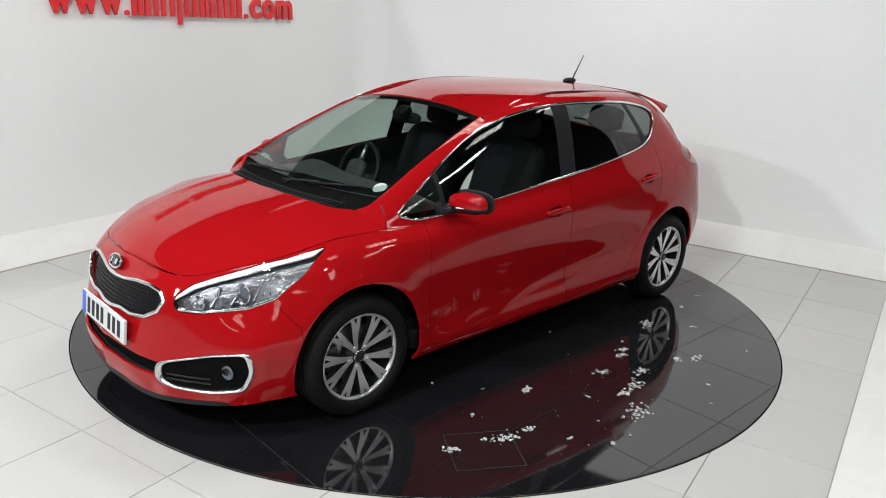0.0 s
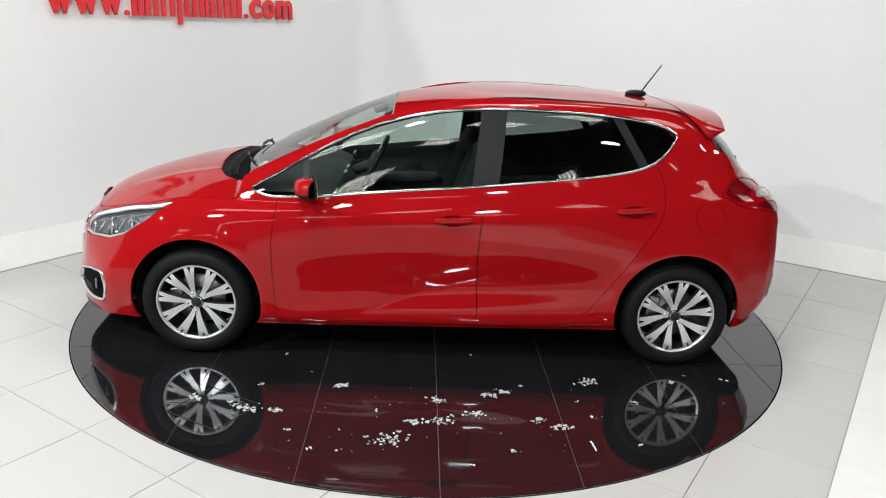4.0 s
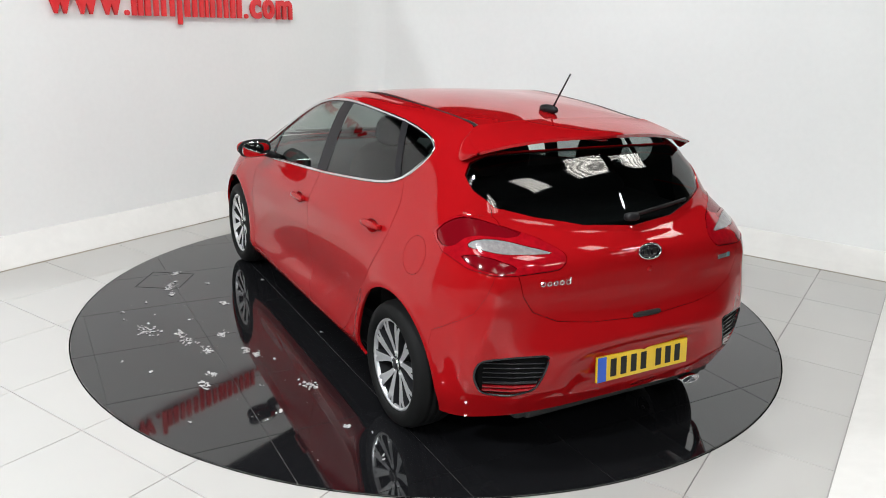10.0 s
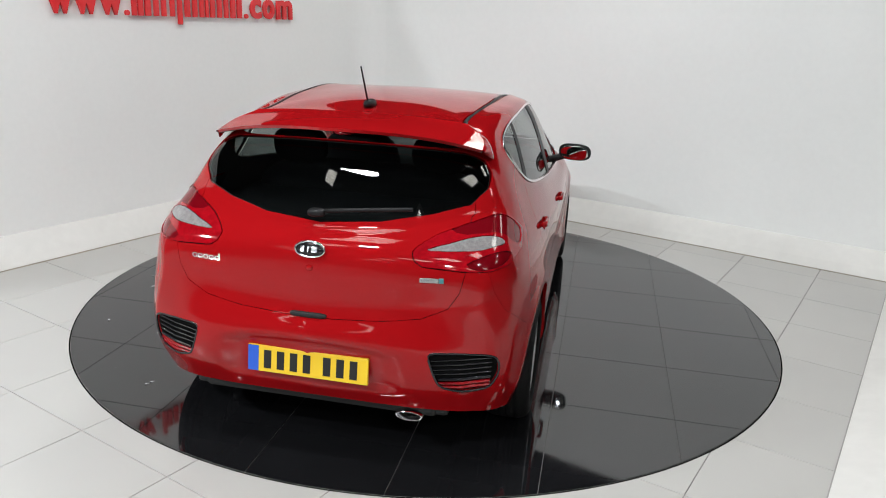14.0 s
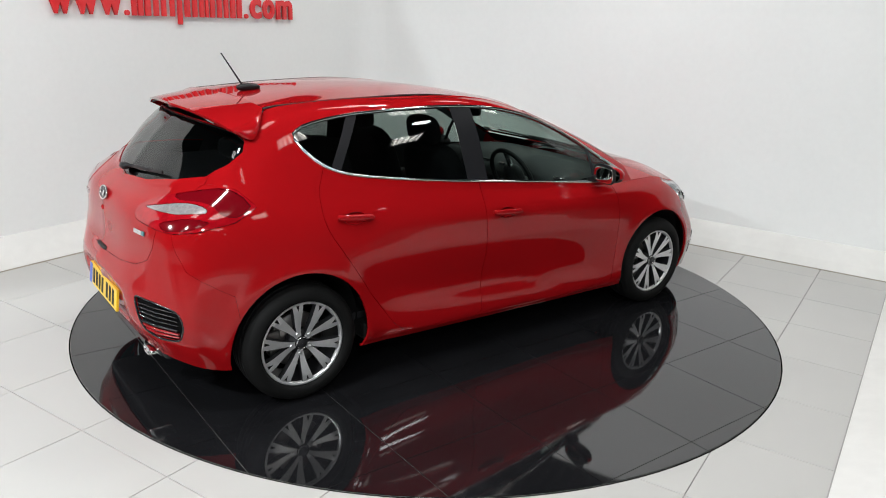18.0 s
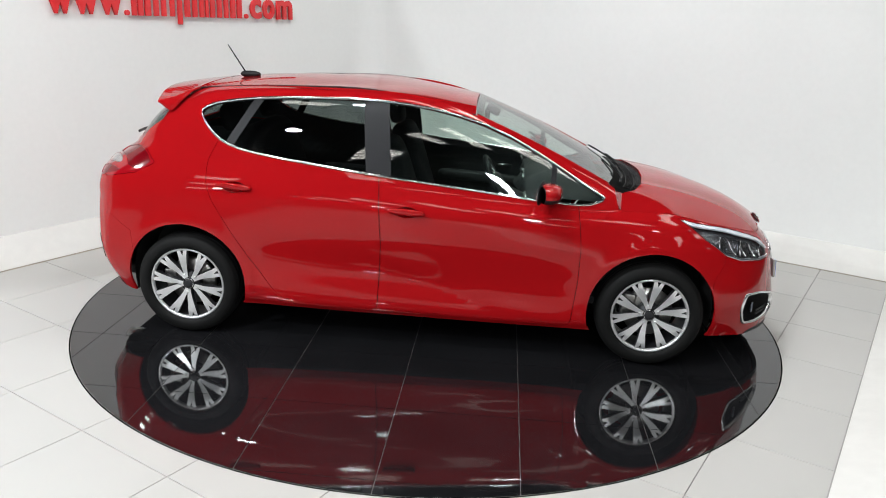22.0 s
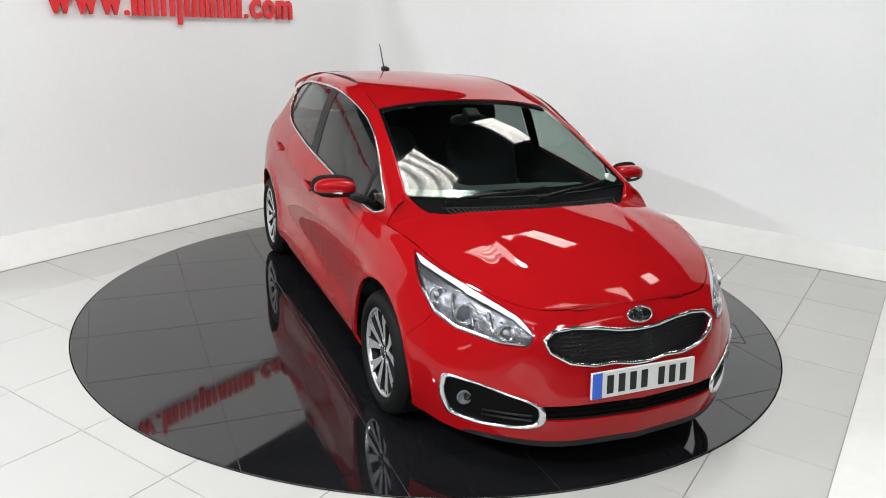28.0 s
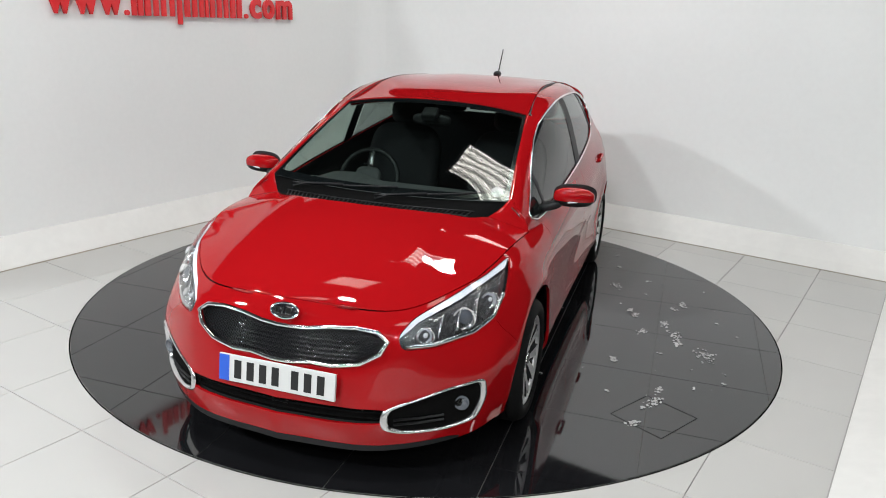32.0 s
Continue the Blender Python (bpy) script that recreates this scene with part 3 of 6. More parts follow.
def shell(s, r):
    """The left half of the body: s along the waterlines, 0 to 12; r upwards, 0 to 5 below the waist, to 8 above it."""
    if r <= 5:
        p = spline(lower_column(round(s, 6)), r)
    else:
        p = spline(upper_column(round(s, 6)), r - 5)
    x, y, z = p
    if r < 4.5 and -1.0 < x < 1.0 and y > 0.6:
        # shallow scoop low in the doors, rising to the tail
        w = max(0.0, 1 - (x / 1.0) ** 2) ** 0.8
        c = 0.40 - 0.07 * x
        y -= 0.012 * w * math.exp(-((z - c) / 0.085) ** 2)
        # its upper edge: a reflection line, shaped as crease climbing from front door's lower corner
        k = min(max((x + 0.55) / 0.5, 0.0), 1.0) * min(max((0.95 - x) / 0.2, 0.0), 1.0)
        d = 0.25 + 0.32 * (0.80 - x) - z
        if d > 0:
            y -= 0.006 * k * min(d / 0.09, 1.0) ** 2 * math.exp(-(d / 0.24) ** 2)
        y += 0.006 * w * math.exp(-((z - (0.80 - 0.04 * x)) / 0.05) ** 2)
    if 9.5 < s < 10.5 and 1.0 < r < 3.9:
        # the fold down each rear corner below the lamp
        k = 0.009 * math.exp(-((s - 9.95) / 0.16) ** 2) * min(1.0, (r - 1.0) / 0.8) * min(1.0, (3.9 - r) / 0.5)
        x, y = x - 0.6 * k, y + 0.8 * k
    if r < 4:
        # flared lips of the wheel arches
        for cx in (1.312, -1.322):
            d = math.hypot(x - cx, z - 0.31)
            if 0.3 < d < 0.52 and y > 0.6:
                y += 0.010 * math.exp(-((d - 0.365) / 0.05) ** 2)
    return Vector((x, max(y, 0.0), z))


def shell_normal(s, r):
    if abs(r - 5) < 2e-3 and s >= S_PILLAR:
        return (side_normal(s, 4.9999) + side_normal(s, 5.0002)).normalized()
    return side_normal(s, r)


def side_normal(s, r):
    e = 0.004
    lo, hi = (0.0, 5.0) if r <= 5 else (5.0001, 8.0)
    a = shell(min(s + e, 12), r) - shell(max(s - e, 0), r)
    b = shell(s, min(r + e, hi)) - shell(s, max(r - e, lo))
    n = b.cross(a)
    if s < 0.01 or s > 11.99:
        n.y = 0
    n = n.normalized()
    p = shell(s, r)
    if n.dot(Vector((p.x * 0.2, p.y + 0.001, max(p.z - 0.8, -0.2) * 0.3))) < 0:
        n = -n
    return n


class Chart:
    """Finds s, r of the body from places on it."""

    def __init__(self, s0, s1, r0, r1, ns, nr):
        self.sr = [(s0 + (s1 - s0) * i / ns, r0 + (r1 - r0) * j / nr) for i in range(ns + 1) for j in range(nr + 1)]
        self.p = np.array([tuple(shell(*k)) for k in self.sr])
        self.d = ((s1 - s0) / ns, (r1 - r0) / nr)
        self.box = (s0, s1, r0, r1)

    def find(self, target, w=(1, 1, 1)):
        w = np.array(w)
        i = int(np.argmin((((self.p - np.array(target)) * w) ** 2).sum(1)))
        s, r = self.sr[i]
        ds, dr = self.d
        best = None
        for _ in range(5):
            for a in (-1, -0.5, 0, 0.5, 1):
                for b in (-1, -0.5, 0, 0.5, 1):
                    ss = min(max(s + a * ds, self.box[0]), self.box[1])
                    rr = min(max(r + b * dr, self.box[2]), self.box[3])
                    q = (((np.array(shell(ss, rr)) - np.array(target)) * w) ** 2).sum()
                    if best is None or q < best[0]:
                        best = (q, ss, rr)
            s, r = best[1:]
            ds, dr = ds / 2, dr / 2
        return (s, r)


CH_SIDE = Chart(2.2, 10.2, 0, 5, 160, 40)
CH_SIDE_UP = Chart(S_PILLAR, 9.9, 5.0001, 8, 110, 26)
CH_FRONT = Chart(0, 4.6, 0, 5, 110, 50)
CH_REAR = Chart(8.5, 12, 0, 5, 90, 50)
CH_REAR_UP = Chart(8.5, 12, 5.0001, 8, 80, 26)


def side_xz(pts):
    """Places given as x, z on the side, as s, r; those above the waist lie on the upper part."""
    out = []
    for x, z in pts:
        a = CH_SIDE.find((x, 0, z), (1, 0, 1))
        b = CH_SIDE_UP.find((x, 0, z), (1, 0, 1))
        pa, pb = shell(*a), shell(*b)
        out.append(a if (pa.x - x) ** 2 + (pa.z - z) ** 2 <= (pb.x - x) ** 2 + (pb.z - z) ** 2 else b)
    return out


def front_yz(pts):
    return [CH_FRONT.find((0, y, z), (0, 1, 1)) for y, z in pts]


def rear_up(pts):
    return [CH_REAR_UP.find(p) for p in pts]


def spot(pts, chart):
    return [chart.find(p) for p in pts]


def circle_xz(cx, cz, r, n=40, a0=0.0, a1=2 * math.pi):
    return [(cx + r * math.cos(a0 + (a1 - a0) * i / n), cz + r * math.sin(a0 + (a1 - a0) * i / n)) for i in range(n)]


# outlines on the body, in its own places
DLO = [(1.012, .925), (.97, .898), (.90, .884), (.75, .890), (.57, .906), (.2, .945), (-.24, .988), (-.6, 1.028), (-.92, 1.068), (-1.08, 1.105), (-1.18, 1.16), (-1.262, 1.255),
       (-1.235, 1.295), (-1.15, 1.325), (-.93, 1.358), (-.57, 1.376), (-.26, 1.376), (.04, 1.347), (.34, 1.273), (.63, 1.143), (.87, 1.005)]


def smooth_loop(pts, n=3):
    """A closed rounded curve through points."""
    out = []
    m = len(pts)
    for i in range(m):
        k = [pts[(i + d) % m] for d in (-1, 0, 1, 2)]
        out += [spline(k, 1 + j / n) for j in range(n)]
    return out


def build_outlines():
    o = {}
    o["arch_front"] = side_xz(circle_xz(1.312, .31, .352, 44))
    o["arch_rear"] = side_xz(circle_xz(-1.322, .315, .350, 44))
    o["dlo"] = side_xz(smooth_loop(DLO, 2))
    o["front_door"] = side_xz(dense(rounded([(.86, .95), (.885, .80), (.90, .66), (.90, .48), (.875, .215), (-.215, .228), (-.20, .62), (-.23, 1.05)], .03, 3), .09))
    o["rear_door"] = side_xz(dense(rounded([(-.23, 1.05), (-.20, .62), (-.215, .228), (-.72, .235), (-.80, .29), (-.95, .49), (-1.165, .82), (-1.195, .90), (-1.195, 1.02), (-1.13, 1.16)], .03, 3), .09))
    o["fuel"] = side_xz(circle_xz(-1.445, .862, .082, 28))
    for k, x, z in (("bowl_front", -.062, .806), ("bowl_rear", -1.03, .886)):
        o[k] = side_xz([(x + .062 * math.cos(a * math.pi / 10), z + .028 * math.sin(a * math.pi / 10)) for a in range(20)])
    strip = [(1.424, .757, .839), (1.60, .70, .795), (1.78, .62, .755), (1.95, .50, .69), (2.035, .468, .645), (2.042, .472, .628), (1.945, .52, .672), (1.78, .642, .732), (1.60, .718, .776), (1.50, .758, .805)]
    o["lamp_strip"] = spot(dense(strip, .06), CH_FRONT)
    o["lamp"] = spot(dense(rounded([(1.424, .757, .839), (1.60, .70, .795), (1.78, .62, .755), (1.95, .50, .69), (2.035, .468, .645), (2.036, .485, .580), (1.95, .585, .578), (1.80, .70, .596),
                                    (1.70, .765, .640), (1.58, .79, .73)], .03, 3), .06), CH_FRONT)
    o["fog"] = spot(dense(rounded([(1.842, .78, .432), (1.95, .66, .415), (2.07, .48, .36), (2.10, .43, .335), (2.105, .43, .262), (2.06, .49, .240), (1.95, .64, .232), (1.850, .755, .248), (1.825, .79, .34)], .03, 3), .05), CH_FRONT)
    o["grille"] = front_yz(dense([(0, .632), (.10, .635), (.20, .648), (.30, .652), (.385, .643), (.428, .612), (.405, .565), (.33, .522), (.22, .503), (.13, .508), (.06, .500), (0, .498), (-.05, .56)], .05))
    o["intake"] = front_yz(dense([(-.05, .347), (0, .347), (.2, .347), (.40, .345), (.50, .338), (.50, .288), (.40, .282), (.2, .280), (0, .280), (-.05, .30)], .05))
    o["lip"] = front_yz([(-.05, .182), (0, .182), (.3, .182), (.5, .184), (.66, .188), (.70, .178), (.70, .10), (0, .10), (-.05, .10)])
    o["tail"] = spot(dense(rounded([(-1.50, .785, .982), (-1.575, .725, 1.058), (-1.63, .69, 1.068), (-1.70, .625, 1.053), (-1.82, .487, 1.015), (-1.885, .435, .995), (-1.925, .405, .965), (-1.935, .415, .92),
                                     (-1.93, .45, .897), (-1.87, .62, .874), (-1.85, .70, .876), (-1.77, .76, .888), (-1.61, .80, .924)], .015, 2), .06), CH_REAR)
    o["vent"] = spot(dense(rounded([(-1.855, .75, .535), (-1.93, .62, .553), (-1.995, .495, .56), (-2.0, .52, .48), (-1.985, .55, .405), (-1.93, .63, .382), (-1.86, .735, .388), (-1.84, .755, .46)], .03, 3), .05), CH_REAR)
    o["rear_glass"] = rear_up(dense([(-1.59, -.05, 1.313), (-1.59, 0, 1.313), (-1.565, .3, 1.308), (-1.50, .52, 1.286), (-1.475, .60, 1.245), (-1.50, .632, 1.20), (-1.555, .625, 1.14), (-1.645, .58, 1.090),
                                     (-1.735, .44, 1.060), (-1.82, .25, 1.036), (-1.858, 0, 1.022), (-1.858, -.05, 1.022)], .07))
    o["tail_white"] = spot(dense(smooth_loop(TAIL_WHITE, 2), .05), CH_REAR)
    o["tail_dark"] = spot(dense(smooth_loop(TAIL_DARK, 2), .05), CH_REAR)
    o["tail_low"] = spot(dense(smooth_loop(TAIL_LOW, 2), .05), CH_REAR)
    gate = [(-1.66, .60, 1.08), (-1.80, .60, 1.0), (-1.87, .615, .90), (-1.915, .60, .80), (-1.93, .56, .735), (-1.965, .46, .692), (-1.99, .3, .672), (-2.0, .15, .664), (-2.01, 0, .66), (-2.0, -.05, .66)]
    o["gate_low"] = spot(dense(gate, .05, False), CH_REAR)
    return o


def cut_chart(s0, s1, ns, r0, r1, nr, lines):
    """A flat chart of the body cut along the outlines."""
    bm = bmesh.new()
    v = [[bm.verts.new((s0 + (s1 - s0) * i / ns, r0 + (r1 - r0) * j / nr, 0)) for j in range(nr + 1)] for i in range(ns + 1)]
    for i in range(ns):
        for j in range(nr):
            bm.faces.new((v[i][j], v[i + 1][j], v[i + 1][j + 1], v[i][j + 1]))
    for line, closed in lines:
        m = len(line)
        for i in range(m if closed else m - 1):
            a, b = Vector((*line[i], 0)), Vector((*line[(i + 1) % m], 0))
            d = b - a
            if d.length < 1e-5:
                continue
            x0, x1 = min(a.x, b.x) - 1e-4, max(a.x, b.x) + 1e-4
            y0, y1 = min(a.y, b.y) - 1e-4, max(a.y, b.y) + 1e-4
            if x1 < s0 or x0 > s1 or y1 < r0 or y0 > r1:
                continue
            fs = []
            for f in bm.faces:
                xs = [w.co.x for w in f.verts]
                if max(xs) < x0 or min(xs) > x1:
                    continue
                ys = [w.co.y for w in f.verts]
                if max(ys) < y0 or min(ys) > y1:
                    continue
                fs.append(f)
            if not fs:
                continue
            geom = fs + list({e for f in fs for e in f.edges}) + list({w for f in fs for w in f.verts})
            bmesh.ops.bisect_plane(bm, geom=geom, dist=2e-4, plane_co=a, plane_no=Vector((-d.y, d.x, 0)))
    return bm


GAP, FLANGE = 0.0022, 0.014


def skin(name, faces, mat, parent, mirror=1, label="", both=False, gap=GAP, flange=FLANGE, drop=0.0, waist=False):
    """A body panel from chart faces (lists of s, r), with a turned-in edge; both: the two halves in one."""
    verts, index, polys = [], {}, []
    for f in faces:
        q = []
        for k in f:
            key = (round(k[0], 4), round(k[1], 4))
            if key not in index:
                index[key] = len(verts)
                verts.append(key)
            q.append(index[key])
        q = [a for i, a in enumerate(q) if a != q[i - 1]]
        if len(q) > 2:
            polys.append(q)
    count = {}
    for p in polys:
        for i in range(len(p)):
            e = (p[i - 1], p[i])
            count[frozenset(e)] = count.get(frozenset(e), 0) + 1
    pos = [shell(*k) for k in verts]
    nor = [shell_normal(*k) for k in verts]
    pull = [Vector() for _ in verts]
    rim = []
    for p in polys:
        c = sum((pos[i] for i in p), Vector()) / len(p)
        for i in range(len(p)):
            a, b = p[i - 1], p[i]
            if count[frozenset((a, b))] == 1:
                if both and all(verts[k][0] < 0.002 or verts[k][0] > 11.998 for k in (a, b)):
                    continue
                if waist and all(abs(verts[k][1] - 5) < 1e-3 and verts[k][0] > S_PILLAR - .01 for k in (a, b)):
                    continue
                d = pos[b] - pos[a]
                if d.length < 1e-7:
                    continue
                d.normalize()
                w = c - pos[a]
                w = w - d * w.dot(d)
                if w.length > 1e-9:
                    w.normalize()
                    pull[a] += w
                    pull[b] += w
                rim.append((a, b))
    top = []
    for i in range(len(verts)):
        w = pull[i]
        q = pos[i] + (w.normalized() * gap if w.length > 1e-6 else Vector()) - nor[i] * drop
        top.append(q)
    V, N, F = [], [], []
    for sgn in ((1, -1) if both else (mirror,)):
        base = len(V)
        for q, n in zip(top, nor):
            V.append((q.x, q.y * sgn, q.z))
            N.append((n.x, n.y * sgn, n.z))
        for p in polys:
            F.append([base + i for i in (p if sgn > 0 else p[::-1])])
        if flange:
            low = {}
            for a, b in rim:
                for i in (a, b):
                    for lvl in (0, 1):
                        if (i, lvl) not in low:
                            q = top[i] - nor[i] * (flange * lvl)
                            n = -pull[i].normalized() if pull[i].length > 1e-6 else nor[i]
                            low[i, lvl] = len(V)
                            V.append((q.x, q.y * sgn, q.z))
                            N.append((n.x, n.y * sgn, n.z))
                quad = [low[a, 0], low[a, 1], low[b, 1], low[b, 0]]
                F.append(quad if sgn > 0 else quad[::-1])
    me = bpy.data.meshes.new(name)
    me.from_pydata(V, [], F)
    me.materials.append(mat)
    # turn faces to agree with the surface
    me.update()
    flips = [p.index for p in me.polygons if p.normal.dot(sum((Vector(N[i]) for i in p.vertices), Vector())) < 0]
    if flips:
        fl = set(flips)
        F = [f[::-1] if i in fl else f for i, f in enumerate(F)]
        me = bpy.data.meshes.new(name)
        me.from_pydata(V, [], F)
        me.materials.append(mat)
        me.update()
    me.shade_smooth()
    me.normals_split_custom_set_from_vertices(N)
    return part(name, me, None, parent, label)


def patch(name, fn, nu, nv, mat, parent, label="", thick=0.012, edge=True):
    """A full-width panel from fn(u, v), u from -1 to 1 across, v from 0 to 1 along; with a turned-down rim."""
    V, N, F = [], [], []
    for j in range(nv + 1):
        for i in range(nu + 1):
            u, v = -1 + 2 * i / nu, j / nv
            e = 0.004
            p = fn(u, v)
            a = fn(min(u + e, 1), v) - fn(max(u - e, -1), v)
            b = fn(u, min(v + e, 1)) - fn(u, max(v - e, 0))
            n = a.cross(b).normalized()
            if n.z < 0 and abs(n.z) > 0.02:
                n = -n
            V.append(p)
            N.append(n)
    for j in range(nv):
        for i in range(nu):
            a = j * (nu + 1) + i
            F.append([a, a + 1, a + nu + 2, a + nu + 1])
    if edge:
        loop = [i for i in range(nu + 1)] + [j * (nu + 1) + nu for j in range(1, nv + 1)] + [nv * (nu + 1) + i for i in range(nu - 1, -1, -1)] + [j * (nu + 1) for j in range(nv - 1, 0, -1)]
        c = sum(V, Vector()) / len(V)
        m = len(loop)
        ids = []
        for k in loop:
            o = V[k] - c
            o.z = 0
            o.normalize()
            for lvl in (0, 1):
                V.append(V[k] - N[k] * (thick * lvl))
                N.append(o)
            ids.append(len(V) - 2)
        for k in range(m):
            a, b = ids[k], ids[(k + 1) % m]
            F.append([a, b, b + 1, a + 1])
    me = bpy.data.meshes.new(name)
    me.from_pydata([tuple(p) for p in V], [], F)
    me.update()
    bad = {p.index for p in me.polygons if p.normal.dot(sum((Vector(N[i]) for i in p.vertices), Vector())) < 0}
    if bad:
        F = [f[::-1] if i in bad else f for i, f in enumerate(F)]
        me = bpy.data.meshes.new(name)
        me.from_pydata([tuple(p) for p in V], [], F)
        me.update()
    me.materials.append(mat)
    me.shade_smooth()
    me.normals_split_custom_set_from_vertices([tuple(n) for n in N])
    return part(name, me, None, parent, label)


# lengthwise lines of the top: centre (x, z) and edge (x, y, z), from the nose backwards
BONNET_C = [(2.048, .733), (1.92, .803), (1.74, .868), (1.52, .922), (1.30, .957), (1.165, .973)]
SCREEN_C = [(1.13, .980), (.86, 1.120), (.58, 1.250), (.275, 1.366)]
ROOF_C = [(.270, 1.371), (-.05, 1.419), (-.45, 1.443), (-.90, 1.440), (-1.33, 1.406)]


def ring_at(ring, s0, s1, n, inset, lift):
    """An edge line of n + 1 points along a waterline, drawn in a little."""
    out = []
    for i in range(n + 1):
        p = spline(ring, s0 + (s1 - s0) * i / n)
        out.append((p[0], p[1] - inset, p[2] + lift))
    return out


BONNET_E = ring_at(RING_F, 1.8, S_PILLAR, 5, .003, .002)
SCREEN_E = ring_at(RING_G, .50, 1.562, 3, .004, .001)
SPOILER_E = [(-1.340, .497, 1.388), (-1.405, .566, 1.356), (-1.470, .597, 1.330), (-1.545, .602, 1.310)]
SPOILER_FOOT = [(-1.352, .525, 1.376), (-1.405, .612, 1.312), (-1.455, .640, 1.262), (-1.535, .606, 1.296)]
ROOF_E = ring_at(RING_G, 1.575, 4.0, 3, .006, .002) + [(-1.335, .487, 1.386)]


def arch_fn(cl, el, pw=2.2, inset=0.0):
    n = len(cl) - 1

    def fn(u, v):
        c, e = spline(cl, v * n), spline(el, v * n)
        a = abs(u) ** pw
        return Vector((c[0] + (e[0] - c[0]) * u * u, u * (e[1] - inset), c[1] + (e[2] - c[1]) * a))
    return fn


def bonnet_end(u):
    """How far back the bonnet reaches: a curved edge, drawn back at the corners."""
    k = [(0, .785), (.25, .80), (.53, .855), (.67, .92), (.74, 1.0), (2, 1.0)]
    for (a, p), (b, q) in zip(k, k[1:]):
        if abs(u) <= b:
            t = (abs(u) - a) / (b - a)
            return p + (q - p) * t
    return 1.0


def bonnet_cut(u, v):
    return bonnet_fn(u, v * bonnet_end(u))


def bonnet_fn(u, v):
    p = arch_fn(BONNET_C, BONNET_E, 2.4)(u, v)
    # two soft swages
    k = math.exp(-((abs(p.y) - 0.40) / 0.05) ** 2) * max(0.0, min(1.0, (1.95 - p.x) / 0.4)) * 0.006
    p.z += k
    # the front corners follow the nose
    if v < 0.25:
        q = spline(RING_F, abs(u) * 1.80)
        t = (1 - v / 0.25) ** 2
        p = p.lerp(Vector((q[0] - 0.004, math.copysign(q[1] - 0.002, u) if u else 0.0, q[2] + 0.003)), t)
    return p


def mirrored(pts):
    return [(p[0], -p[1], p[2]) for p in pts]


